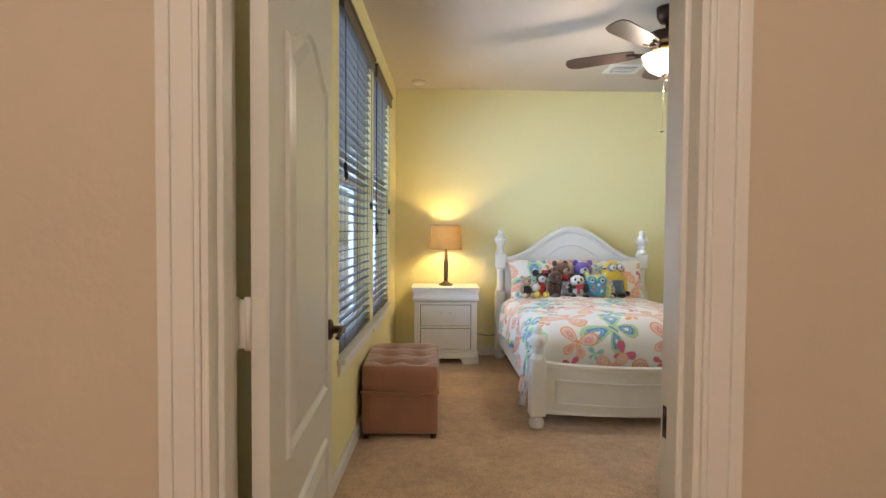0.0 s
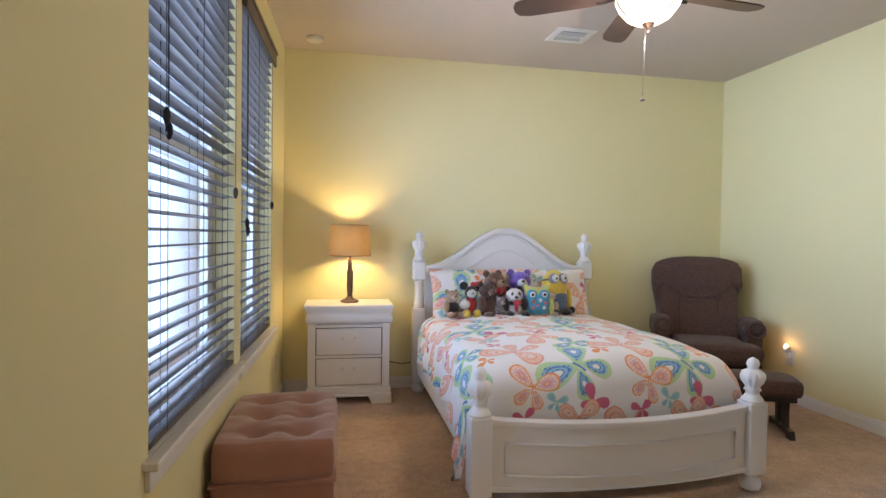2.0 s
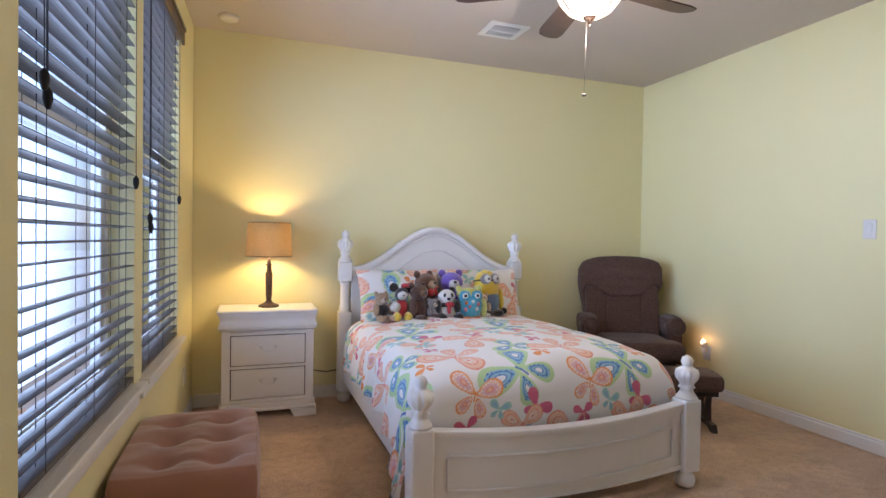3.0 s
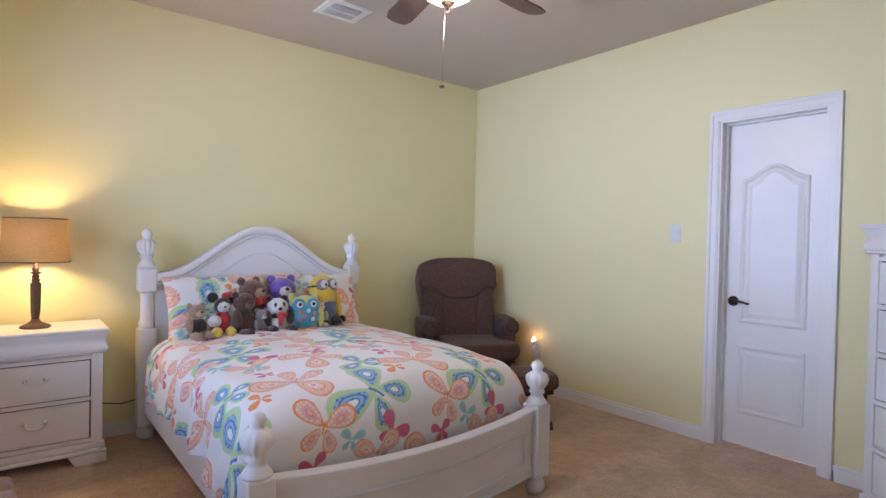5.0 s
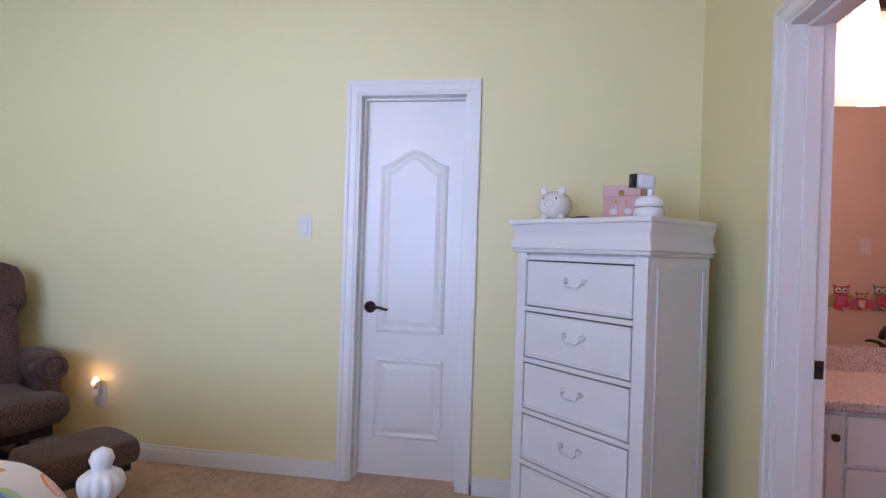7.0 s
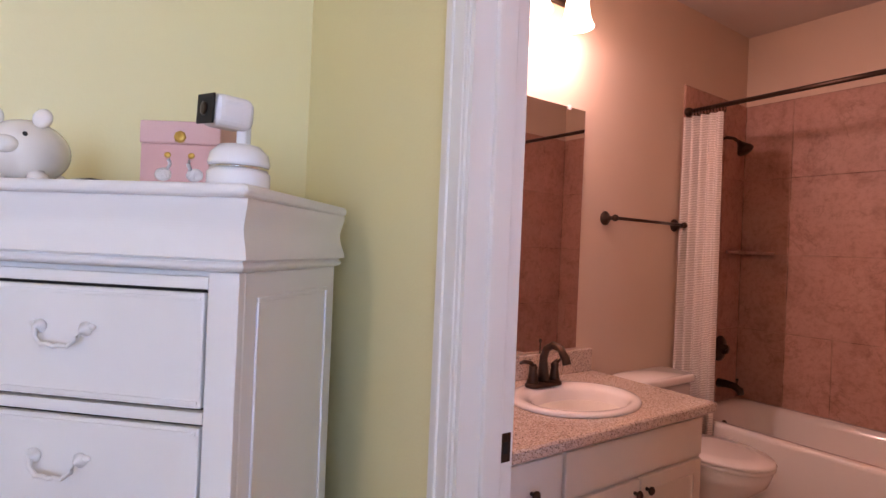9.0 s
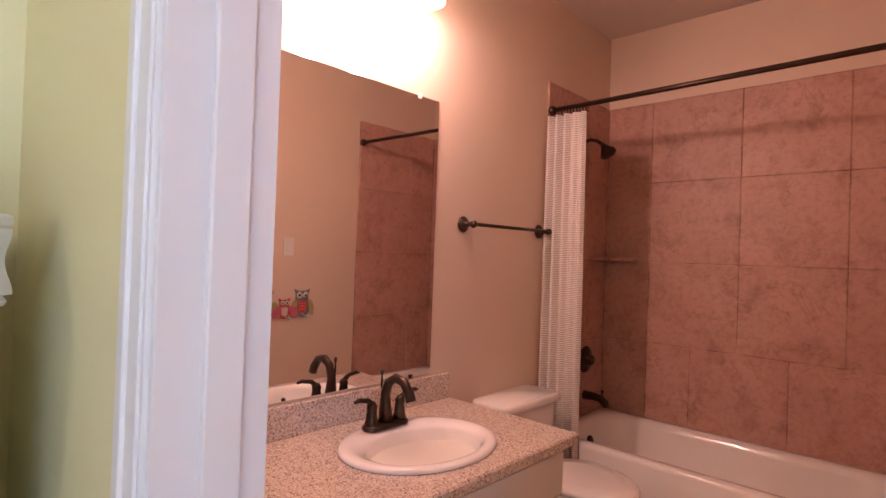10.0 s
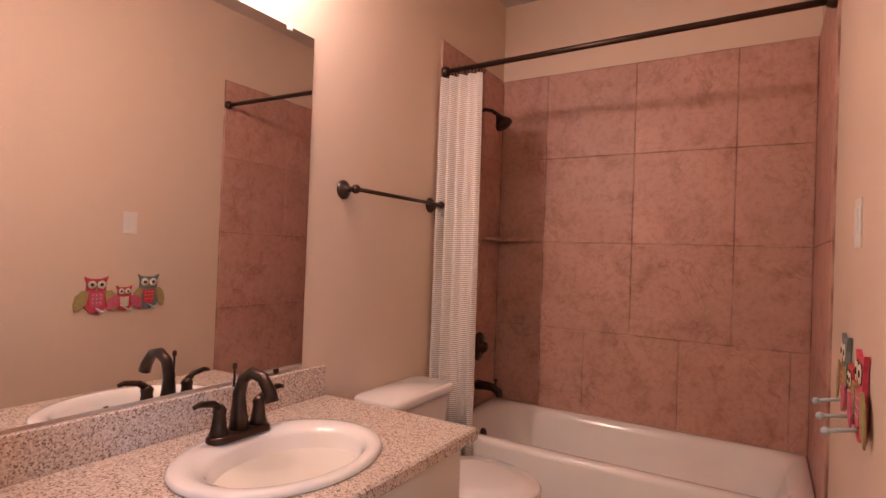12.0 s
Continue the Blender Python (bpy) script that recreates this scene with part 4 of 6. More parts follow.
tagged(part("lamp_cord", tube([(1.80, 6.54, 0.30), (1.87, 6.53, 0.235), (1.97, 6.53, 0.215), (2.06, 6.54, 0.225), (2.10, 6.54, 0.20)], 0.004, 6), CORD), "dark lamp cord running behind the bed", "cord")

# ---- ottoman ----
ott = thing("ottoman", "brown suede storage ottoman with button-tufted lid", "ottoman", (0.945, 4.265, 0))
part("body", cushion(0.014, 0.486, 0.012, 0.718, 0.035, 0.295, 0.03, 8, power=10), OTTO, ott, smooth=True)
part("welt", cushion(0.004, 0.496, 0.004, 0.726, 0.284, 0.298, 0.02, 4, power=10), OTTO, ott, smooth=True)


def tufted_lid():
    """The stuffed lid: six deep button dimples, with slack folds running between the buttons of each row."""
    dim = [(0.165 + 0.19 * i, 0.15 + 0.215 * j, 0.040, 0.055) for i in range(2) for j in range(3)]
    bm = cushion(0.0, 0.50, 0.0, 0.73, 0.288, 0.462, 0.42, 56, power=4.5, dimples=dim)
    for v in bm.verts:
        if v.co.z > 0.38:
            x, y = v.co.x, v.co.y
            for j in range(3):
                row = 0.15 + 0.215 * j + 0.010 * math.sin(9 * x + j)
                v.co.z -= 0.010 * math.exp(-((y - row) / 0.016) ** 2) * (0.35 + 0.65 * math.exp(-((x - 0.26) / 0.13) ** 2))
            v.co.z += 0.005 * noise.noise(Vector((x * 9, y * 16, 0.4)))
            v.co.z += 0.004 * noise.noise(Vector((x * 5, y * 45, 2.4))) * math.exp(-((x - 0.27) / 0.12) ** 2)
    part("lid", bm, OTTO, ott, "tufted lid cushion", True)
    for dx, dy, *_ in dim:
        part("button", blob((dx, dy, 0.416), (0.012, 0.012, 0.006), sub=2), OTTO, ott)


tufted_lid()
for x in (0.04, 0.46):
    for y in (0.04, 0.69):
        f = part("foot", lathe([(0.018, 0), (0.024, 0.04)], 14), CHAIRW, ott)
        f.location = (x, y, 0)

# ---- rocker chair ----
ch = thing("recliner_chair", "dark brown tweed glider armchair with pillow back", "armchair", (4.49, 6.105, 0), -24)
LB = pose(-0.03, 0.135, 0.36, -12, 0, 0)


def back_shell():
    """The tall padded back: straight sides flaring a little to broad rounded shoulders."""
    bm = cushion(-0.355, 0.350, -0.06, 0.09, 0.0, 0.755, 0.35, 24, power=5)
    for v in bm.verts:
        f = max(0, v.co.z - 0.10) / 0.645
        v.co.x *= 0.90 + 0.12 * ramp_(f, 0.25, 0.75)
        v.co.z -= 0.05 * (v.co.x / 0.34) ** 2 * ramp_(f, 0.7, 1)
        v.co.y += 0.006 * noise.noise(v.co * 9)
    bm.transform(LB)
    return bm


def head_pad():
    """The head pillow: overstuffed, its lower edge pinched up at both ends and dipping in the middle."""
    bm = cushion(-0.368, 0.362, -0.135, 0.05, 0.40, 0.778, 0.55, 28, power=4)
    for v in bm.verts:
        q = abs(v.co.x) / 0.345
        low = 1 - ramp_(v.co.z, 0.40, 0.60)
        v.co.z += low * (0.10 * ramp_(q, 0.30, 0.85) - 0.05 * ramp_(q, 0.85, 1.0))
        v.co.z -= 0.045 * q ** 3 * ramp_(v.co.z, 0.62, 0.76)
        v.co.y += 0.016 * noise.noise(Vector((v.co.x * 11, v.co.y * 5, v.co.z * 18)))
    bm.transform(LB)
    return bm


part("backrest", back_shell(), CHAIRM, ch, "tall padded back", True)
part("head_pillow", head_pad(), CHAIRM, ch, "overstuffed head pillow", True)
part("lumbar_pillow", cushion(-0.165, 0.165, -0.118, 0.0, 0.02, 0.44, 0.40, 16, m=LB, power=5), CHAIRM, ch, "", True)
for s in (-1, 1):
    part("side_bolster", cushion(s * 0.235 - 0.080, s * 0.235 + 0.080, -0.120, 0.0, 0.02, 0.52, 0.5, 16, m=LB, power=4), CHAIRM, ch, "", True)
part("seat", cushion(-0.265, 0.265, -0.44, 0.20, 0.315, 0.475, 0.5, 18, power=4), CHAIRM, ch, "thick seat cushion", True)
part("seat_lip", cushion(-0.29, 0.335, -0.49, -0.24, 0.335, 0.490, 0.75, 16, power=3), CHAIRM, ch, "overstuffed front roll of the seat", True)


def rolled_arm(s):
    """A scroll arm: a fat roll along the top that turns down over the front, ending in a sunken round face."""
    x = s * 0.352
    bm = cushion(x - 0.078, x + 0.078, -0.145, 0.20, 0.475, 0.640, 0.80, 20, power=3.0)
    bm = tube([(x, -0.16, 0.560), (x, -0.05, 0.560)], 0.07, 24, bm, [0.072, 0.078])
    ring = [(x + 0.062 * math.cos(a), -0.162, 0.560 + 0.062 * math.sin(a)) for a in [2 * math.pi * k / 24 for k in range(25)]]
    return tube(ring, 0.009, 8, bm)


for s in (-1, 1):
    part("arm", rolled_arm(s), CHAIRM, ch, "padded scroll arm", True)
    part("arm_face", lathe([(0.050, 0), (0.046, 0.006), (0.0, 0.010)], 20, m=pose(s * 0.352, -0.158, 0.560, 90, 0, 0)), CHAIRM, ch, "gathered round arm front")
    part("arm_panel", cushion(s * 0.352 - 0.050, s * 0.352 + 0.050, -0.14, 0.20, 0.25, 0.53, 0.10, 10, power=8), CHAIRM, ch, "", True)
    part("runner", box(s * 0.26 - 0.02, s * 0.26 + 0.02, -0.36, 0.30, 0.0, 0.05, 0.01), CHAIRW, ch)
    part("upright", box(s * 0.26 - 0.018, s * 0.26 + 0.018, -0.10, 0.0, 0.05, 0.30, 0.006), CHAIRW, ch)
part("frame", box(-0.28, 0.28, -0.36, 0.22, 0.26, 0.33, 0.006), CHAIRW, ch)
st = thing("glider_stool", "brown padded footstool on dark wood legs", "footstool", (4.285, 5.235, 0), -24)
part("cushion", cushion(-0.22, 0.22, -0.17, 0.17, 0.255, 0.375, 0.6, 16, power=3.2), CHAIRM, st, "", True)
part("frame", box(-0.17, 0.17, -0.13, 0.13, 0.225, 0.268, 0.006), CHAIRW, st)
for s in (-1, 1):
    part("runner", prism([(-0.19, 0), (-0.14, 0), (-0.10, 0.02), (0.10, 0.02), (0.14, 0), (0.19, 0), (0.17, 0.05), (-0.17, 0.05)], 0.035, m=pose(s * 0.125 + 0.0175, 0, 0, 0, 0, 90)), CHAIRW, st)
    for y in (-0.07, 0.05):
        part("leg", prism([(-0.022, 0.045), (0.022, 0.045), (0.030, 0.14), (0.020, 0.23), (-0.020, 0.23), (-0.012, 0.14)], 0.03, m=pose(s * 0.125 + 0.015, y, 0, 0, 0, 90)), CHAIRW, st)

# ---- ceiling fan ----
fan = thing("ceiling_fan", "dark bronze five-blade ceiling fan with lit glass bowl", "ceiling fan", (2.925, 4.505, 0))
part("canopy", lathe([(0.02, 2.67), (0.045, 2.68), (0.065, 2.715), (0.07, ZC)], 24), BRONZE, fan)
part("downrod", lathe([(0.011, 2.60), (0.011, 2.69)], 12), BRONZE, fan)
part("motor", lathe([(0.05, 2.505), (0.085, 2.515), (0.125, 2.545), (0.135, 2.575), (0.12, 2.605), (0.03, 2.62)], 32), BRONZE, fan, "bronze motor housing")
part("vent_band", lathe([(0.088, 2.512), (0.108, 2.50), (0.104, 2.485), (0.07, 2.478)], 40, flute=20, fl=(2.484, 2.505), depth=0.008), material("aged_brass", (0.5, 0.33, 0.16), 0.35, 0.8), fan)
part("light_kit", lathe([(0.06, 2.45), (0.075, 2.465), (0.07, 2.48)], 24), BRONZE, fan)
bowl = [(0.012, 2.340), (0.055, 2.346), (0.105, 2.374), (0.142, 2.42), (0.157, 2.455), (0.157, 2.462)]
part("bowl", lathe(bowl, 40), glow("lit_alabaster_glass", (1.0, 0.86, 0.62), 5.0), fan, "glowing alabaster glass bowl")
part("finial", lathe([(0.002, 2.30), (0.010, 2.312), (0.006, 2.322), (0.030, 2.334), (0.034, 2.342), (0.02, 2.347)], 16), BRONZE, fan)
for i in range(3):
    a = 2 * math.pi * i / 3 + 0.9
    pts = [((r + 0.004) * math.cos(a), (r + 0.004) * math.sin(a), z) for r, z in bowl] + [(0.185 * math.cos(a), 0.185 * math.sin(a), 2.468)]
    part("bowl_arm", blob((0.190 * math.cos(a), 0.190 * math.sin(a), 2.468), (0.012, 0.012, 0.012), tube(pts, 0.004, 6), sub=2), BRONZE, fan)
first = None
for i in range(5):
    a = 5 + 72 * i
    m = pose(0, 0, 2.50, 0, 0, a)
    out = [(0.20, -0.05), (0.30, -0.062), (0.60, -0.07), (0.655, -0.055), (0.672, -0.02), (0.672, 0.02), (0.655, 0.055), (0.60, 0.07), (0.30, 0.062), (0.20, 0.05)]
    if first is None:
        first = part("blade", prism(out, 0.008, m=pose(0, 0, 0, 0, 0, 0) @ pose(0, 0, 0, 90, 0, 0)), FANW, fan, "walnut-finished blade")
        b_ = first
    else:
        b_ = new("blade", first.data)
        b_.parent = fan
    b_.matrix_basis = m @ pose(0, 0, -0.005, 11, 0, 0)
    bm = tube([(0.09, 0, 2.50), (0.14, 0, 2.492), (0.18, 0.03, 2.490), (0.25, 0.035, 2.492)], 0.007, 8)
    bm = tube([(0.14, 0, 2.492), (0.18, -0.03, 2.490), (0.25, -0.035, 2.492)], 0.007, 8, bm)
    bm = tube([(0.17, 0.028, 2.490), (0.20, 0, 2.487), (0.17, -0.028, 2.490)], 0.006, 8, bm)
    ir = part("blade_iron", bm, BRONZE, fan, "scrolled bronze blade bracket")
    ir.matrix_basis = pose(0, 0, 0, 0, 0, a)
bm = tube([(-0.015, 0.0, 2.34), (-0.016, 0.01, 1.99)], 0.0008, 5)
part("pull_chain", blob((-0.016, 0.01, 1.972), (0.013, 0.013, 0.008), bm, sub=2), material("grey_chain", (0.25, 0.23, 0.2), 0.5, 0.5), fan)
lamp("fan_light", "POINT", 34, (1.0, 0.88, 0.72), pose(2.925, 4.505, 2.255), radius=0.04)

# ---- small fixtures of the bedroom ----
vent = thing("ceiling_vent", "white louvred air vent in the ceiling", "air vent", (3.10, 5.81, ZC))
part("frame", box(-0.15, 0.15, -0.13, 0.13, -0.010, 0.0, 0.004), TRIM, vent)
# no duct behind: a black sheet paints the shade between the louvres
part("duct_shade", box(-0.10, 0.10, -0.085, 0.085, -0.0115, -0.0098), BLACK, vent)
for i in range(12):
    s = part("slat", box(-0.0028, 0.0028, -0.085, 0.085, -0.017, -0.011, 0.001), TRIM, vent)
    s.location = (-0.093 + 0.017 * i, 0, 0)
part("divider", box(-0.10, 0.10, -0.005, 0.005, -0.018, -0.0115), TRIM, vent)
sm = thing("smoke_detector", "round white smoke detector on the ceiling", "smoke detector", (1.25, 6.30, ZC))
part("body", lathe([(0.045, -0.03), (0.06, -0.022), (0.065, 0)], 28), PLATE, sm)


def plate(name, label, m, kind):
    p = thing(name, label, name.replace("_", " "), (0, 0, 0))
    p.matrix_basis = m
    part("cover", box(-0.038, 0.038, -0.006, 0, -0.06, 0.06, 0.003), PLATE, p)
    if kind == "rocker":
        part("rocker", box(-0.017, 0.017, -0.010, -0.006, -0.034, 0.034, 0.002), PLATE, p)
    else:
        for z in (-0.025, 0.025):
            part("socket", box(-0.016, 0.016, -0.008, -0.006, z - 0.014, z + 0.014, 0.003), PLATE, p)
    return p


plate("light_switch", "white rocker light switch on the yellow wall", pose(XR, 4.52, 1.368, 0, 0, -90), "rocker")
plate("wall_outlet", "white wall outlet below the window", WL @ pose(0.0, 3.22, 0.33, 0, 0, 90), "socket")
plate("wall_outlet", "white wall outlet holding the night light", pose(XR, 5.745, 0.35, 0, 0, -90), "socket")
nl = thing("night_light", "small lit plug-in night light", "night light", (XR - 0.008, 5.745, 0.385))
part("base", box(-0.035, 0.0, -0.018, 0.018, -0.03, 0.02, 0.005), PLATE, nl)
part("bulb", blob((-0.035, 0, 0.055), (0.016, 0.016, 0.028), sub=2), glow("night_bulb", (1.0, 0.58, 0.26), 22), nl)
part("cup", lathe([(0.012, 0.015), (0.022, 0.035), (0.024, 0.06)], 14, m=pose(-0.035, 0, 0)), PLATE, nl)
lamp("night_light_glow", "POINT", 0.42, (1.0, 0.5, 0.18), pose(XR - 0.09, 5.745, 0.455), radius=0.02)

ball = thing("dotted_pouf", "pale green dotted round floor pouf", "pouf", (2.66, 3.52, 0))
part("cover", blob((0, 0, 0.12), (0.15, 0.15, 0.12), fuzz=0.01, sub=4), material("green_dotted_knit", (0.50, 0.56, 0.38), 0.9, colour2=(0.68, 0.68, 0.56), scale=60, mix=0.2, bump=0.4, bump_scale=120), ball, smooth=True)

# ---- bathroom ----
TH = 0.010


def tiles(wall, boxes):
    """Stone tiles as pieces of a wall: x0, x1, y0, y1, z0, z1 in the world."""
    made = {}
    for x0, x1, y0, y1, z0, z1 in boxes:
        key = (round(x1 - x0, 4), round(y1 - y0, 4), round(z1 - z0, 4))
        if key not in made:
            bm = box(0, key[0], 0, key[1], 0, key[2], 0.0025, seg=1)
            me = bpy.data.meshes.new("tile")
            bm.to_mesh(me)
            bm.free()
            me.materials.append(TILE)
            made[key] = me
        t = new("tile", made[key])
        t.parent = wall
        t.location = (x0, y0, z0)


ROWS = [(0.42, 0.890), (0.890, 1.368), (1.368, 1.840), (1.840, 2.320)]
J = 0.002
back = structure("trim_tile_back", box(BX0 + 0.004, BX1 - 0.004, BY0, BY0 + 0.007, 0.40, 2.322), GROUT, "rust stone tile surround behind the tub", "tile surround")
cols = [[BX0 + TH, 3.80, 4.271, 4.757, BX1 - TH], [BX0 + TH, 3.80, 4.271, 4.757, BX1 - TH], [BX0 + TH, 3.80, 4.271, 4.757, BX1 - TH], [BX0 + TH, 3.56, 4.03, 4.51, 4.757, BX1 - TH]]
pieces = []
for r, (z0, z1) in enumerate(ROWS):
    cc = cols[3 - r]
    for a, b_ in zip(cc, cc[1:]):
        pieces.append((a + J, b_ - J, BY0 + 0.004, BY0 + TH, z0 + J, z1 - J))
tiles(back, pieces)
for name, x0, x1, label in (("trim_tile_east", BX1 - TH, BX1 - 0.004, "rust stone tiles on the shower wall"), ("trim_tile_west", BX0 + 0.004, BX0 + TH, "rust stone tiles on the end wall of the tub")):
    w = structure(name, box(BX1 - 0.007 if x1 > 4 else BX0, BX1 if x1 > 4 else BX0 + 0.007, BY0 + TH, YA if x1 > 4 else YA + 0.055, 0.40, 2.322), GROUT, label, "tile surround")
    tiles(w, [(x0, x1, a + J, b_ - J, z0 + J, z1 - J) for z0, z1 in ROWS for a, b_ in ((BY0 + TH, -0.22), (-0.22, YA - 0.001 if x1 > 4 else YA + 0.054))])
# floor tiles of the bathroom
bf = bpy.data.objects["bath_floor"]
tiles(bf, [(BX0 + 0.02 + 0.39 * i + J, BX0 + 0.02 + 0.39 * (i + 1) - J, YA + 0.02 + 0.39 * j + J, YA + 0.02 + 0.39 * (j + 1) - J, 0.008, 0.016) for i in range(4) for j in range(5)])


def rrect(cx, cy, hx, hy, r, n=8):
    pts = []
    for qx, qy, a0 in ((1, 1, 0), (-1, 1, 90), (-1, -1, 180), (1, -1, 270)):
        for i in range(n + 1):
            a = radians(a0 + 90 * i / n)
            pts.append((cx + qx * (hx - r) + r * math.cos(a), cy + qy * (hy - r) + r * math.sin(a)))
    return pts


def loft(loops, cap=True):
    bm = bmesh.new()
    rows = [[bm.verts.new(p) for p in loop] for loop in loops]
    k = len(rows[0])
    for a, b in zip(rows, rows[1:]):
        for i in range(k):
            bm.faces.new((a[i], a[(i + 1) % k], b[(i + 1) % k], b[i]))
    if cap:
        bm.faces.new(rows[-1])
    bmesh.ops.recalc_face_normals(bm, faces=list(bm.faces))
    for f in bm.faces:
        f.smooth = True
    return bm


# tub: apron, rolled rim, sloped basin
tx, ty = (BX0 + BX1) / 2, (BY0 + YA) / 2
hx, hy = (BX1 - BX0) / 2 - 0.011, (YA - BY0) / 2 - 0.006
tub = thing("bathtub", "white alcove bathtub with a rolled rim", "bathtub", (tx, ty + 0.005, 0.037))
part("shell", loft([[(x, y, z) for x, y in rrect(0, 0, ax, ay, r)] for ax, ay, r, z in ((hx, hy, 0.01, 0), (hx, hy, 0.01, 0.385), (hx - 0.003, hy - 0.003, 0.02, 0.402), (hx - 0.012, hy - 0.012, 0.02, 0.410), (hx - 0.055, hy - 0.055, 0.12, 0.410), (hx - 0.075, hy - 0.068, 0.14, 0.400), (hx - 0.09, hy - 0.08, 0.16, 0.37), (hx - 0.16, hy - 0.11, 0.17, 0.15), (hx - 0.22, hy - 0.16, 0.16, 0.09), (0.02, 0.02, 0.01, 0.085))]), PORC, tub)
part("overflow_plate", lathe([(0.034, 0), (0.034, 0.006), (0.026, 0.010), (0, 0.011)], 20, m=pose(hx - 0.115, 0.0, 0.30, 0, -78, 0)), BRONZE, tub, "bronze overflow plate")

# shower fittings on the end wall
XW = BX1 - TH
sh = thing("wall_shower", "oil-rubbed bronze shower head on a bent arm", "shower head", (XW, -0.14, 2.06))
part("flange", lathe([(0.030, 0), (0.028, 0.006), (0.014, 0.012)], 18, m=pose(0, 0, 0, 0, -90, 0)), BRONZE, sh)
part("arm", tube([(0, 0, 0), (-0.05, 0, 0.008), (-0.09, 0, -0.004), (-0.125, 0, -0.03)], 0.010, 10), BRONZE, sh)
part("head", lathe([(0.012, 0.0), (0.016, 0.015), (0.022, 0.025), (0.046, 0.065), (0.047, 0.078), (0.038, 0.082)], 22, m=pose(-0.12, 0, -0.025, 0, 215, 0)), BRONZE, sh)
va = thing("shower_valve", "bronze shower valve with a lever", "shower valve", (XW, -0.25, 0.77))
part("escutcheon", lathe([(0.080, 0), (0.078, 0.006), (0.05, 0.012), (0.03, 0.02), (0.026, 0.05), (0.0, 0.055)], 28, m=pose(0, 0, 0, 0, -90, 0)), BRONZE, va)
part("lever", tube([(-0.05, 0, 0), (-0.06, 0.03, -0.01), (-0.062, 0.075, -0.015)], 0.009, 8, taper=[0.012, 0.009, 0.007]), BRONZE, va)
sp = thing("tub_spout", "bronze tub spout with a diverter knob", "tub spout", (XW, -0.25, 0.555))
part("spout", tube([(0, 0, 0), (-0.05, 0, 0.004), (-0.10, 0, 0.0), (-0.135, 0, -0.02), (-0.14, 0, -0.045)], 0.022, 12, taper=[0.028, 0.024, 0.022, 0.022, 0.018]), BRONZE, sp)
part("diverter", lathe([(0.004, 0), (0.004, 0.02), (0.009, 0.024), (0.009, 0.034), (0, 0.036)], 10, m=pose(-0.115, 0, 0.015)), BRONZE, sp)
so = thing("corner_shelf", "stone corner soap shelf in the shower", "soap shelf", (XW, BY0 + TH, 1.366))
part("shelf_slab", loft([[(0, 0, z), (-0.20, 0, z), (-0.19, 0.05, z), (-0.12, 0.14, z), (-0.04, 0.19, z), (0, 0.20, z)] for z in (0.0, 0.018)] + [[(0, 0, 0.0181)] * 6], False), TILE, so)

# curtain rod, rings and curtain
YR = YA - 0.02
rod = thing("curtain_rod", "bronze shower curtain rod across the tub", "curtain rod", (0, YR, 2.165))
part("rod", tube([(BX0 + TH, 0.055, 0), (BX1 - TH, 0, 0)], 0.0125, 14), BRONZE, rod)
for x, s in ((BX0 + TH, 1), (BX1 - TH, -1)):
    part("end_flange", lathe([(0.026, 0), (0.026, 0.012), (0.018, 0.03)], 18, m=pose(x, 0.055 if s > 0 else 0, 0, 0, 90 * s, 0)), BRONZE, rod)


def waffle():
    m = material("waffle_weave_curtain", (0.78, 0.73, 0.68), 0.9, colour2=(0.73, 0.68, 0.63), scale=9, sheen=0.2)
    nodes, links = m.node_tree.nodes, m.node_tree.links
    at = nodes.new("ShaderNodeTexCoord")
    w = nodes.new("ShaderNodeTexWave")
    w.wave_type, w.bands_direction = "BANDS", "Z"
    w.inputs["Scale"].default_value, w.inputs["Distortion"].default_value = 34, 0.3
    links.new(at.outputs["Object"], w.inputs["Vector"])
    r = nodes.new("ShaderNodeValToRGB")
    r.color_ramp.elements[0].position, r.color_ramp.elements[1].position = 0.25, 0.45
    r.color_ramp.elements[0].color, r.color_ramp.elements[1].color = (0.42, 0.34, 0.29, 1), (0.80, 0.75, 0.70, 1)
    links.new(w.outputs["Fac"], r.inputs[0])
    b = nodes["Principled BSDF"]
    links.new(r.outputs[0], b.inputs["Base Color"])
    bp = nodes.new("ShaderNodeBump")
    bp.inputs["Strength"].default_value, bp.inputs["Distance"].default_value = 0.6, 0.004
    links.new(w.outputs["Fac"], bp.inputs["Height"])
    links.new(bp.outputs["Normal"], b.inputs["Normal"])
    return m


cu = thing("shower_curtain", "white waffle shower curtain gathered at one end", "shower curtain", (0, YR, 0))
n = 140
bm = bmesh.new()
rows = []
for z in (2.125, 1.9, 1.6, 1.2, 0.8, 0.45, 0.20, 0.16):
    row = []
    open_ = 1.0 + 0.10 * (2.125 - z) / 2
    for i in range(n + 1):
        t = i / n
        x = BX1 - 0.022 - 0.212 * t * open_
        row.append(bm.verts.new((x, 0.028 + 0.015 * math.sin(t * 2 * math.pi * 4.5 + 0.3 * z) + 0.008 * math.sin(t * 23 + z) + 0.018 * (2.125 - z) / 2, z)))
    rows.append(row)
for a, b_ in zip(rows, rows[1:]):
    for i in range(n):
        bm.faces.new((a[i], a[i + 1], b_[i + 1], b_[i]))
c_ = part("cloth", bm, waffle(), cu, smooth=True)
so_ = c_.modifiers.new("thickness", "SOLIDIFY")
so_.thickness = 0.002
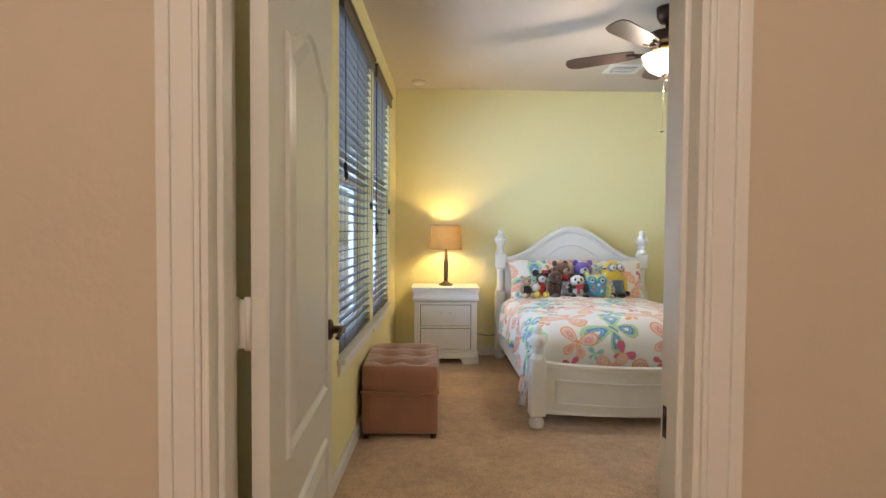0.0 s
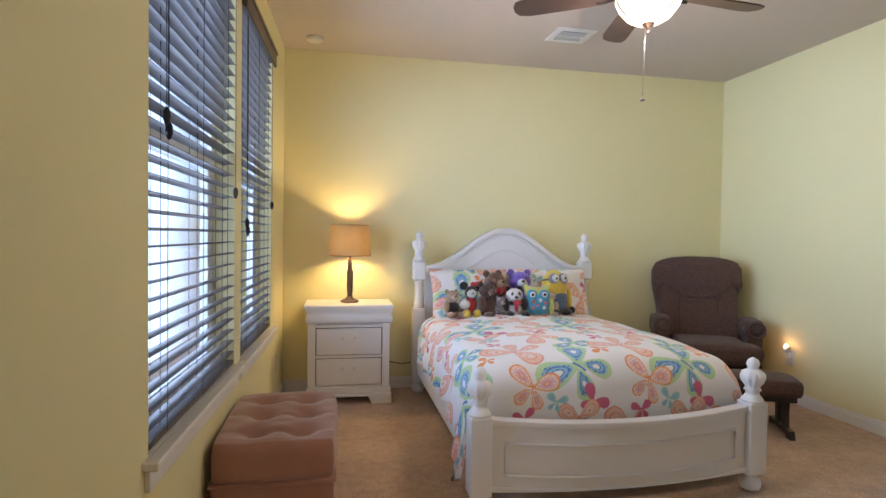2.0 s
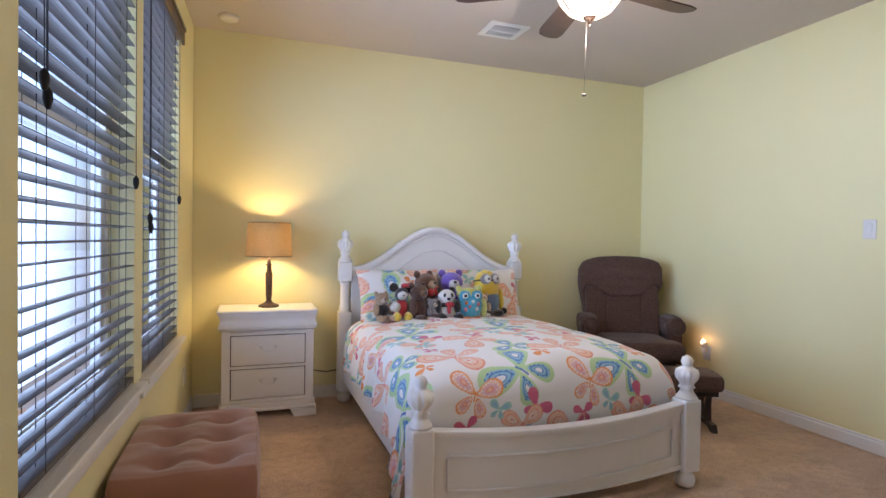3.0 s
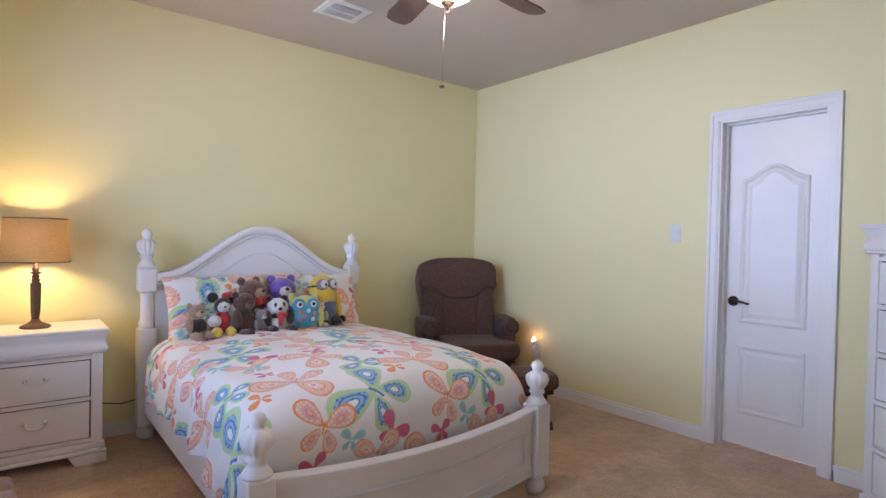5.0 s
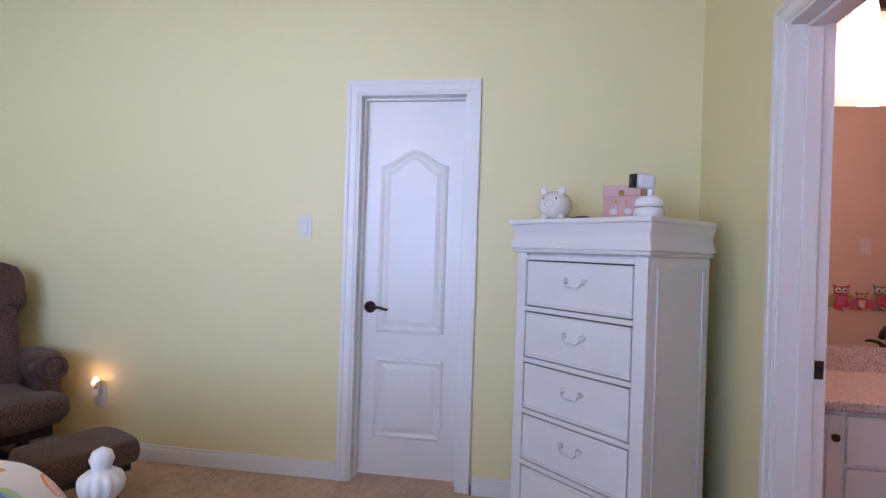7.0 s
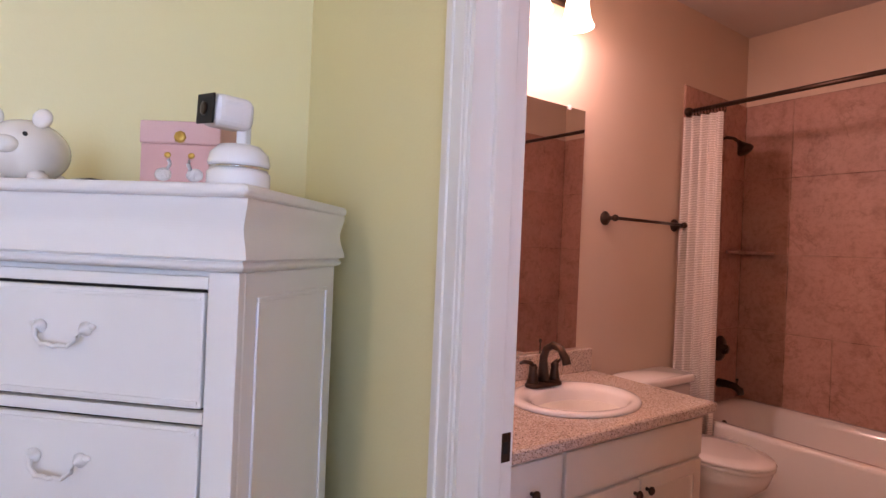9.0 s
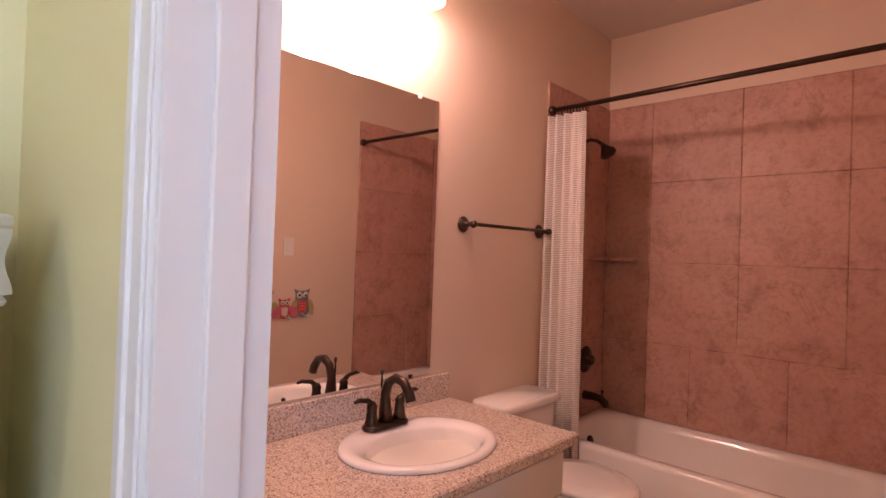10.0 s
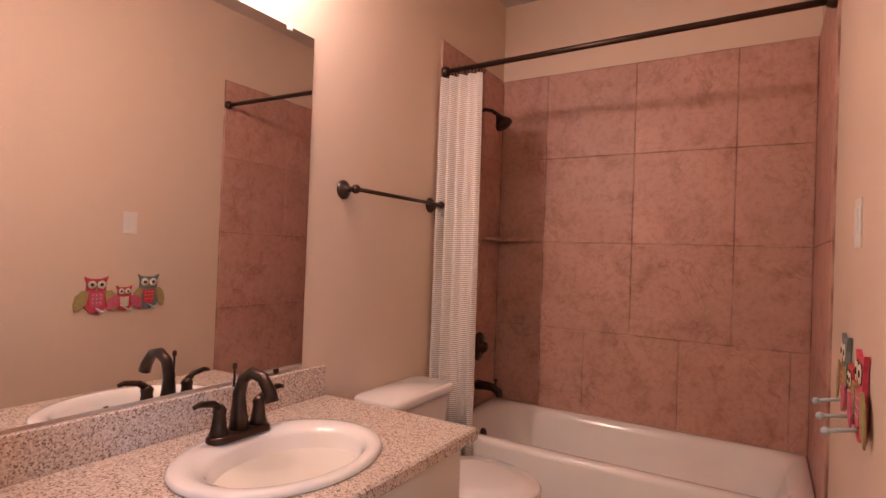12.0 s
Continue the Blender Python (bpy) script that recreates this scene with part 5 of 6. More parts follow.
for i in range(12):
    x = BX1 - 0.03 - 0.018 * i
    part("ring", tube([(x + 0.004 * math.sin(a * 0.9), 0.017 * math.cos(a) + 0.003, 2.152 + 0.026 * math.sin(a)) for a in [2 * math.pi * k / 12 for k in range(13)]], 0.002, 6), BRONZE, cu, "small bronze curtain ring")

# towel bar
tb = thing("towel_bar", "bronze towel bar on the tan wall", "towel bar", (BX1, 0.60, 1.508))
for y in (0.30, -0.31):
    bm = lathe([(0.036, 0), (0.036, 0.005), (0.029, 0.010), (0.026, 0.016), (0.012, 0.022), (0.010, 0.045), (0.014, 0.055), (0.014, 0.072), (0.0, 0.08)], 20, m=pose(0, y, 0, 0, -90, 0))
    part("bracket", blob((-0.063, y, 0), (0.018, 0.018, 0.018), bm, sub=2), BRONZE, tb)
part("bar", tube([(-0.063, 0.31, 0), (-0.063, -0.34, 0)], 0.008, 10), BRONZE, tb)

# mirror
mi = thing("wall_mirror", "large frameless wall mirror above the vanity", "mirror", (BX1, 1.70, 0.868))
part("glass", box(-0.007, -0.001, -0.615, 0.62, 0.0, 1.147, 0.001), MIRROR, mi)
for y in (-0.50, 0.45):
    part("clip", box(-0.012, -0.007, y - 0.010, y + 0.010, 1.133, 1.156, 0.003), PLATE, mi, "clear plastic mirror clip")
    part("bottom_clip", box(-0.010, -0.007, y - 0.010, y + 0.010, -0.006, 0.010, 0.002), BRONZE, mi)

# vanity
CZ = 0.75
VY0, VY1 = 0.965, YN - 0.14
vn = thing("vanity_cabinet", "cream painted vanity cabinet with dark knobs", "vanity cabinet", (0, 0, 0.012))
part("body", box(4.46, BX1, VY0 + 0.02, VY1, 0.09, CZ - 0.052, 0.003), CABW, vn)
part("toe_kick", box(4.53, BX1, VY0 + 0.02, VY1, 0, 0.09), CABW, vn)


def cab_front(name, y0, y1, z0, z1, knobs):
    d = part(name, box(4.442, 4.460, y0, y1, z0, z1, 0.004), CABW, vn)
    if z1 - z0 > 0.2:
        bm = None
        for a0, a1, q0, q1 in ((y0 + 0.05, y1 - 0.05, z1 - 0.058, z1 - 0.05), (y0 + 0.05, y1 - 0.05, z0 + 0.05, z0 + 0.058), (y0 + 0.05, y0 + 0.058, z0 + 0.058, z1 - 0.058), (y1 - 0.058, y1 - 0.05, z0 + 0.058, z1 - 0.058)):
            bm = box(4.438, 4.443, a0, a1, q0, q1, 0.002, bm)
        part("panel_bead", bm, CABW, d)
    for y, z in knobs:
        k = lathe([(0.007, 0), (0.006, 0.012), (0.015, 0.018), (0.016, 0.024), (0.010, 0.030), (0.0, 0.031)], 14, m=pose(4.442, y, z, 0, -90, 0))
        part("knob", k, BRONZE, d, "round bronze knob")


zt = CZ - 0.075
cab_front("false_front", 1.00, 1.80, zt - 0.15, zt, ())
cab_front("cabinet_door", 1.00, 1.395, 0.11, zt - 0.165, ((1.365, zt - 0.21),))
cab_front("cabinet_door", 1.405, 1.80, 0.11, zt - 0.165, ((1.435, zt - 0.21),))
for k in range(3):
    cab_front("drawer", 1.815, 2.10, 0.11 + 0.19 * k, 0.285 + 0.19 * k if k < 2 else zt, ((1.95, 0.20 + 0.19 * k),))
cab_front("cabinet_door", 2.115, VY1 - 0.01, 0.11, zt, ((2.15, zt - 0.08),))

# granite top with a hole for the sink
ct = thing("countertop", "speckled beige granite countertop with backsplash", "countertop", (0, 0, 0))
SC = (4.70, 1.47)
ell = [(SC[0] + 0.185 * math.cos(2 * math.pi * i / 48), SC[1] + 0.235 * math.sin(2 * math.pi * i / 48)) for i in range(48)]
bm = bmesh.new()
ex0, ex1 = 4.405, BX1
outer = []
for x, y in ell:
    dx, dy = x - SC[0], y - SC[1]
    lx = ((ex1 if dx > 0 else ex0) - SC[0]) / dx if abs(dx) > 1e-6 else 1e9
    ly = ((VY1 if dy > 0 else VY0) - SC[1]) / dy if abs(dy) > 1e-6 else 1e9
    k = min(lx, ly)
    outer.append((SC[0] + dx * k, SC[1] + dy * k))
for cx, cy in ((ex0, VY0), (ex0, VY1), (ex1, VY0), (ex1, VY1)):
    i = min(range(48), key=lambda q: (outer[q][0] - cx) ** 2 + (outer[q][1] - cy) ** 2)
    outer[i] = (cx, cy)
loops = [[(x, y, CZ - 0.04) for x, y in ell], [(x, y, CZ) for x, y in ell], [(x + (0.006 if x < 4.41 else 0), y + (0.006 if y < VY0 + 0.001 else 0), CZ) for x, y in outer], [(x, y, CZ - 0.006) for x, y in outer], [(x, y, CZ - 0.034) for x, y in outer], [(x + (0.006 if x < 4.41 else 0), y + (0.006 if y < VY0 + 0.001 else 0), CZ - 0.04) for x, y in outer], [(x, y, CZ - 0.04) for x, y in ell]]
bm = loft(loops, False)
for f in bm.faces:
    f.smooth = False
part("slab", bm, GRANITE, ct)
part("backsplash", box(BX1 - 0.022, BX1 - 0.001, VY0 + 0.015, VY1, CZ, CZ + 0.108, 0.003), GRANITE, ct)
part("side_splash", box(4.46, BX1 - 0.022, VY1 - 0.02, VY1 - 0.001, CZ, CZ + 0.108, 0.003), GRANITE, ct)

# sink
sk = thing("oval_sink", "white oval drop-in sink in the granite", "sink", (SC[0], SC[1], CZ))


def oval(rx, ry, z, dx=0.0):
    return [(dx + rx * math.cos(2 * math.pi * i / 48), ry * math.sin(2 * math.pi * i / 48), z) for i in range(48)]


part("basin", loft([oval(0.226, 0.282, 0.0015), oval(0.227, 0.284, 0.008), oval(0.220, 0.276, 0.016), oval(0.198, 0.250, 0.018, 0.0), oval(0.165, 0.222, 0.010, -0.022), oval(0.155, 0.212, -0.005, -0.025), oval(0.145, 0.195, -0.05, -0.025), oval(0.12, 0.155, -0.10, -0.02), oval(0.07, 0.09, -0.128, -0.01), oval(0.02, 0.02, -0.135, 0)]), PORC, sk)
part("drain", lathe([(0.024, 0), (0.022, 0.004), (0.0, 0.004)], 18, m=pose(0, 0, -0.135)), BRONZE, sk)
# overflow opening drawn as a black disc, its inner shade given by colour
part("overflow", lathe([(0.011, 0), (0.010, 0.003), (0, 0.003)], 14, m=pose(-0.168, 0.0, -0.035, 0, 75, 0)), BLACK, sk)
fa = thing("sink_faucet", "oil-rubbed bronze two-handle arched faucet", "faucet", (4.872, SC[1], CZ + 0.0165))
fa.scale = (1.15, 1.15, 1.15)
part("deck_plate", loft([[(x, y, z) for x, y in rrect(0, 0, a, b, a * 0.95)] for a, b, z in ((0.028, 0.082, 0), (0.028, 0.082, 0.010), (0.022, 0.076, 0.016))]), BRONZE, fa)
part("spout", tube([(0, 0, 0.01), (0.004, 0, 0.06), (0.004, 0, 0.10), (-0.010, 0, 0.135), (-0.040, 0, 0.152), (-0.075, 0, 0.145), (-0.100, 0, 0.115), (-0.108, 0, 0.095)], 0.014, 14, taper=[0.024, 0.018, 0.015, 0.014, 0.014, 0.014, 0.015, 0.016]), BRONZE, fa)
part("lift_rod", lathe([(0.003, 0), (0.003, 0.04), (0.006, 0.045), (0.005, 0.055), (0, 0.057)], 8, m=pose(0.024, 0, 0.11)), BRONZE, fa)
for s in (-1, 1):
    bm = lathe([(0.024, 0.012), (0.018, 0.03), (0.014, 0.06), (0.016, 0.072), (0.008, 0.082)], 16, m=pose(0, s * 0.055, 0))
    bm = tube([(0, s * 0.055, 0.074), (-0.004, s * 0.075, 0.090), (-0.006, s * 0.110, 0.096), (-0.006, s * 0.125, 0.092)], 0.007, 8, bm, [0.010, 0.008, 0.007, 0.005])
    part("handle", bm, BRONZE, fa, "curved bronze lever")

# toilet
tl = thing("toilet", "white two-piece toilet with closed lid", "toilet", (4.93, 0.60, 0.012))
part("tank", loft([[(x, y, z) for x, y in rrect(0, 0, a, b, 0.03, 4)] for a, b, z in ((0.075, 0.19, 0.36), (0.085, 0.20, 0.45), (0.09, 0.215, 0.665))]), PORC, tl)
part("tank_lid", loft([[(x, y, z) for x, y in rrect(-0.004, 0, a, b, 0.045, 5)] for a, b, z in ((0.10, 0.225, 0.665), (0.108, 0.235, 0.672), (0.108, 0.235, 0.695), (0.100, 0.228, 0.705))]), PORC, tl, "overhanging tank lid")


def egg(a, b, z, cx):
    return [(cx + (a * 1.12 if math.cos(q) < 0 else a * 0.8) * math.cos(q), b * math.sin(q), z) for q in [2 * math.pi * i / 36 for i in range(36)]]


part("bowl", loft([egg(0.13, 0.11, 0.0, -0.22), egg(0.12, 0.10, 0.05, -0.22), egg(0.13, 0.12, 0.18, -0.27), egg(0.215, 0.175, 0.32, -0.32), egg(0.23, 0.185, 0.385, -0.325), egg(0.22, 0.18, 0.39, -0.325)]), PORC, tl)
part("seat", loft([egg(0.235, 0.190, 0.391, -0.325), egg(0.238, 0.193, 0.398, -0.325), egg(0.235, 0.190, 0.407, -0.325)]), PORC, tl)
part("lid", loft([egg(0.236, 0.191, 0.410, -0.325), egg(0.240, 0.195, 0.416, -0.325), egg(0.232, 0.188, 0.428, -0.325), egg(0.15, 0.12, 0.434, -0.325)]), PORC, tl)
part("flush_lever", tube([(-0.093, 0.15, 0.63), (-0.105, 0.15, 0.63), (-0.108, 0.11, 0.625), (-0.108, 0.08, 0.622)], 0.006, 8), BRONZE, tl)

# vanity light
vl = thing("vanity_light", "bronze vanity light with three lit frosted shades", "wall lamp", (BX1, 1.56, 2.50))
part("backplate", box(-0.022, -0.001, -0.34, 0.34, -0.035, 0.055, 0.008), BRONZE, vl)
GLOWB = glow("lit_frosted_glass", (1.0, 0.76, 0.52), 9.0)
for y in (-0.26, 0.0, 0.26):
    part("arm", tube([(-0.02, y, 0.02), (-0.07, y, 0.045), (-0.115, y, 0.03), (-0.12, y, 0.0)], 0.008, 8), BRONZE, vl)
    part("shade", lathe([(0.078, -0.170), (0.074, -0.165), (0.060, -0.13), (0.052, -0.08), (0.045, -0.03), (0.030, -0.005), (0.015, 0.0)], 28, m=pose(-0.12, y, 0)), GLOWB, vl, "flared frosted glass shade")
    lamp("vanity_bulb", "POINT", 13, (1.0, 0.65, 0.56), pose(BX1 - 0.155, 1.56 + y, 2.30), radius=0.045)

# owl hooks on the opposite wall
ow = thing("owl_hook_rack", "painted wooden three-owl hook rack on the wall", "hook rack", (BX0, 0.868, 1.0), 90)
pink, rose, grey, cream, lime, red = (material(nm, c, 0.5, colour2=tuple(q * 0.8 for q in c), scale=60, mix=0.3) for nm, c in (("pink_owl_paint", (0.60, 0.05, 0.10)), ("rose_owl_paint", (0.58, 0.12, 0.20)), ("grey_owl_paint", (0.17, 0.23, 0.23)), ("cream_owl_paint", (0.74, 0.66, 0.54)), ("olive_owl_paint", (0.40, 0.34, 0.13)), ("red_owl_paint", (0.58, 0.05, 0.06))))
peg = material("pale_blue_hook", (0.45, 0.55, 0.55), 0.4)


def owl(x, z, s, body, wing_, belly, dots, spread, out):
    """One cut-out owl: horned head over a round body, two wings, big ringed eyes, a banded belly and a peg."""
    rim = [(0.070 * math.sin(a) * (1.0 if math.cos(a) < 0.3 else 0.9), -0.035 - 0.062 * math.cos(a)) for a in [math.radians(q) for q in range(-125, 126, 10)]]
    rim = [(px * s, pz * s) for px, pz in rim]
    head = [(0.052, 0.030), (0.050, 0.070), (0.064, 0.108), (0.030, 0.094), (-0.030, 0.094), (-0.064, 0.108), (-0.050, 0.070), (-0.052, 0.030)]
    b = part("owl_panel", prism(rim + [(px * s, pz * s) for px, pz in head], 0.010, m=pose(x, -0.012, z)), body, ow)
    for q in (-1, 1):
        w = [(0.040, 0.025), (0.066 + spread * 0.5, 0.030), (0.088 + spread, 0.0), (0.098 + spread, -0.045), (0.090 + spread, -0.085), (0.070 + spread * 0.6, -0.075), (0.052, -0.045)]
        part("wing", prism([(q * px * s, pz * s) for px, pz in w], 0.004, m=pose(x, -0.016 - out, z)), wing_, b)
        for r, d, c, nm in ((0.026, 0.0, grey if body is grey else BLACK, "eye_ring"), (0.0235, 0.0012, cream, "eye"), (0.009, 0.0026, BLACK, "pupil")):
            part(nm, lathe([(r * s, 0), (r * s, 0.0015), (0.0, 0.0018)], 20, m=pose(x + q * 0.025 * s, -0.0125 - d, z + 0.062 * s, 90, 0, 0)), c, b)
    part("beak", prism([(-0.008 * s, 0.012 * s), (0.008 * s, 0.012 * s), (0, -0.010 * s)], 0.004, m=pose(x, -0.016, z + 0.036 * s)), lime, b)
    part("belly", prism([(-0.036 * s, 0.018 * s), (0.036 * s, 0.018 * s), (0.030 * s, -0.055 * s), (0.0, -0.068 * s), (-0.030 * s, -0.055 * s)], 0.003, m=pose(x, -0.015, z)), belly, b)
    for i in range(9):
        dx, dz = (i % 3 - 1) * 0.020 * s, (0.004 - (i // 3) * 0.021) * s
        part("dot", blob((x + dx, -0.0155, z + dz), (0.0035, 0.001, 0.0035), sub=1), dots, b)
    part("hook", blob((x, -0.068, z - 0.085 * s), (0.010, 0.010, 0.010), tube([(x, -0.010, z - 0.07 * s), (x, -0.045, z - 0.078 * s), (x, -0.068, z - 0.085 * s)], 0.005, 8), sub=2), peg, ow, "pale painted peg")


owl(0.135, 0.0, 0.92, pink, lime, rose, cream, 0.022, 0.0)
owl(-0.005, -0.022, 0.66, red, rose, cream, lime, 0.040, 0.0046)
owl(-0.135, 0.008, 0.92, grey, lime, red, cream, 0.0, 0.0023)
plate("light_switch", "white rocker light switch on the tan wall", pose(BX0, 0.845, 1.385, 0, 0, 90), "rocker")

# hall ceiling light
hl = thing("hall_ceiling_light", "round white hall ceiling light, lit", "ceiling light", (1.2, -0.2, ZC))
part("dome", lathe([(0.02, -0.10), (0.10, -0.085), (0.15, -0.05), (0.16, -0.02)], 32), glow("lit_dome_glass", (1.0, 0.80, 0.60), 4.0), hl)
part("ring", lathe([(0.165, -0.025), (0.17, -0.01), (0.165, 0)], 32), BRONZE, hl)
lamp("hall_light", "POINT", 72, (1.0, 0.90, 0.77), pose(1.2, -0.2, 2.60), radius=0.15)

# ---- soft toys on the bed ----
FUR = {}


def fur(name, c, dark=0.75):
    if name not in FUR:
        FUR[name] = material(name, c, 0.95, colour2=tuple(q * dark for q in c), scale=45, mix=0.5, bump=0.9, bump_scale=220, sheen=0.5)
    return FUR[name]


TAN, BRN, DBR, PUR, WHT, BLK, RED, YEL, BLU, DEN, GRY, LIM, PCH = (fur(*a) for a in (("tan_plush", (0.48, 0.34, 0.22)), ("brown_plush", (0.16, 0.075, 0.045)), ("dark_brown_plush", (0.09, 0.04, 0.028)), ("purple_plush", (0.20, 0.12, 0.52)), ("white_plush", (0.74, 0.72, 0.70)), ("black_plush", (0.015, 0.014, 0.015)), ("red_cloth", (0.55, 0.03, 0.04)), ("yellow_plush", (0.80, 0.56, 0.06)), ("turquoise_plush", (0.06, 0.36, 0.52)), ("denim_cloth", (0.10, 0.17, 0.30)), ("grey_plush", (0.28, 0.26, 0.27)), ("lime_plush", (0.62, 0.64, 0.20)), ("pale_peach_plush", (0.62, 0.50, 0.38))))


def toy(label, at, turn, mats, eggs, category="stuffed toy", size=1.13):
    """A soft toy as one mesh of stuffed eggs: (centre, radii, material index)."""
    bm = None
    for c, r, i in eggs:
        bm = blob(c, r, bm, fuzz=0.09, index=i, sub=4 if max(r) > 0.04 else 3)
    for v in bm.verts:
        v.co *= size
        v.co += 0.004 * noise.noise_vector(v.co * 120)
    me = bpy.data.meshes.new("stuffed_toy")
    bm.to_mesh(me)
    bm.free()
    for m in mats:
        me.materials.append(m)
    ob = new("stuffed_toy", me)
    ob.matrix_basis = pose(at[0], at[1], at[2], -8, 0, turn)
    return tagged(ob, label, category, group="soft toys on the bed")


def bear(s, limb=1.0, belly=None, nose=1):
    e = [((0, 0, 0.085 * s), (0.065 * s, 0.055 * s, 0.085 * s), 0), ((0, -0.01 * s, 0.20 * s), (0.062 * s, 0.056 * s, 0.056 * s), 0), ((0, -0.058 * s, 0.188 * s), (0.030 * s, 0.026 * s, 0.024 * s), nose)]
    for q in (-1, 1):
        e += [((q * 0.048 * s, 0, 0.25 * s), (0.021 * s, 0.014 * s, 0.021 * s), 0), ((q * 0.07 * s, -0.03 * s, 0.11 * s), (0.025 * s, 0.03 * s, 0.055 * s), 0), ((q * 0.055 * s, -0.085 * s, 0.025 * s), (0.030 * s, 0.06 * s, 0.028 * s), 0), ((q * 0.022 * s, -0.056 * s, 0.215 * s), (0.006 * s, 0.004 * s, 0.006 * s), 2)]
    e.append(((0, -0.085 * s, 0.197 * s), (0.010 * s, 0.006 * s, 0.007 * s), 2))
    if belly is not None:
        e.append(((0, -0.012 * s, 0.095 * s), (0.068 * s, 0.056 * s, 0.060 * s), belly))
    return e


ZB = 0.675
toy("tan teddy bear in a dark knitted jumper", (2.285, 6.00, ZB), 12, [TAN, PCH, BLK, BLK], bear(0.70, belly=3))
toy("small black and white plush mouse with red bow", (2.425, 5.99, ZB), -2, [BLK, WHT, RED, YEL], [((0, 0, 0.10), (0.045, 0.04, 0.07), 2), ((0, -0.01, 0.195), (0.05, 0.045, 0.048), 0), ((0, -0.035, 0.185), (0.038, 0.03, 0.034), 1), ((-0.055, 0, 0.245), (0.033, 0.012, 0.033), 0), ((0.055, 0, 0.235), (0.033, 0.012, 0.033), 0), ((0.02, -0.02, 0.255), (0.026, 0.016, 0.018), 2), ((0.055, -0.02, 0.258), (0.022, 0.014, 0.018), 2), ((0, -0.068, 0.182), (0.009, 0.006, 0.007), 0), ((-0.05, -0.07, 0.03), (0.030, 0.045, 0.034), 3), ((0.03, -0.07, 0.03), (0.030, 0.045, 0.034), 3), ((-0.055, -0.04, 0.10), (0.04, 0.03, 0.035), 1)], size=0.98)
toy("large brown teddy bear with a red bow", (2.655, 6.11, ZB - 0.02), 26, [BRN, TAN, BLK, RED], bear(1.22) + [((0.05, -0.07, 0.185), (0.05, 0.02, 0.03), 3), ((-0.02, -0.075, 0.18), (0.03, 0.02, 0.028), 3), ((0.06, -0.075, 0.14), (0.02, 0.015, 0.05), 3)])
toy("dark brown plush bear slumped forward", (2.555, 5.97, ZB - 0.01), 20, [DBR, BRN, BLK], bear(0.94))
toy("small grey plush squirrel", (2.645, 5.93, ZB), 12, [GRY, PCH, BLK], bear(0.55))
toy("purple plush bear with a white muzzle", (2.855, 6.12, ZB - 0.02), -4, [PUR, WHT, BLK], bear(1.24))
toy("black and white plush panda with a red bow", (2.75, 5.945, ZB - 0.005), -2, [WHT, WHT, BLK, RED], [((0, 0, 0.065), (0.05, 0.045, 0.06), 0), ((0, -0.01, 0.155), (0.056, 0.048, 0.048), 0), ((-0.042, 0, 0.20), (0.018, 0.012, 0.018), 2), ((0.042, 0, 0.20), (0.018, 0.012, 0.018), 2), ((-0.022, -0.048, 0.162), (0.012, 0.008, 0.015), 2), ((0.022, -0.048, 0.162), (0.012, 0.008, 0.015), 2), ((0, -0.055, 0.14), (0.012, 0.008, 0.008), 2), ((0, 0, 0.10), (0.055, 0.047, 0.022), 2), ((-0.065, -0.03, 0.09), (0.024, 0.026, 0.045), 2), ((0.065, -0.03, 0.09), (0.024, 0.026, 0.045), 2), ((-0.055, -0.075, 0.025), (0.030, 0.05, 0.028), 2), ((0.055, -0.075, 0.025), (0.030, 0.05, 0.028), 2), ((0.01, -0.052, 0.105), (0.03, 0.012, 0.018), 3), ((0.0, -0.055, 0.075), (0.014, 0.01, 0.03), 3)])
ol = [((0, 0, 0.105), (0.098, 0.045, 0.105), 0), ((0, 0.0, 0.185), (0.094, 0.038, 0.045), 1), ((-0.078, 0, 0.222), (0.024, 0.015, 0.028), 1), ((0.078, 0, 0.222), (0.024, 0.015, 0.028), 1)]
for q in (-1, 1):
    ol += [((q * 0.046, -0.036, 0.172), (0.043, 0.012, 0.038), 0), ((q * 0.046, -0.046, 0.172), (0.021, 0.006, 0.021), 2), ((q * 0.046, -0.051, 0.172), (0.011, 0.004, 0.011), 4), ((q * 0.108, 0, 0.085), (0.026, 0.02, 0.065), 1), ((q * 0.035, -0.05, 0.012), (0.03, 0.03, 0.013), 3)]
for px, pz, c in ((-0.03, 0.12, 3), (0.01, 0.13, 2), (0.04, 0.11, 5), (-0.01, 0.095, 5), (0.03, 0.075, 2), (-0.035, 0.075, 5)):
    ol.append(((px * 1.3, -0.044, pz), (0.013, 0.005, 0.013), c))
toy("turquoise and lime plush owl with dots", (2.925, 5.925, ZB), -2, [BLU, LIM, WHT, fur("orange_plush", (0.75, 0.20, 0.04)), BLK, fur("pink_felt", (0.65, 0.18, 0.25))], ol, size=1.02)
toy("pale peach plush rabbit leaning sideways", (3.055, 6.00, ZB), -18, [PCH, TAN, BLK], bear(0.62) + [((-0.045, 0.01, 0.17), (0.014, 0.012, 0.045), 0), ((-0.065, -0.02, 0.14), (0.014, 0.012, 0.05), 0)])
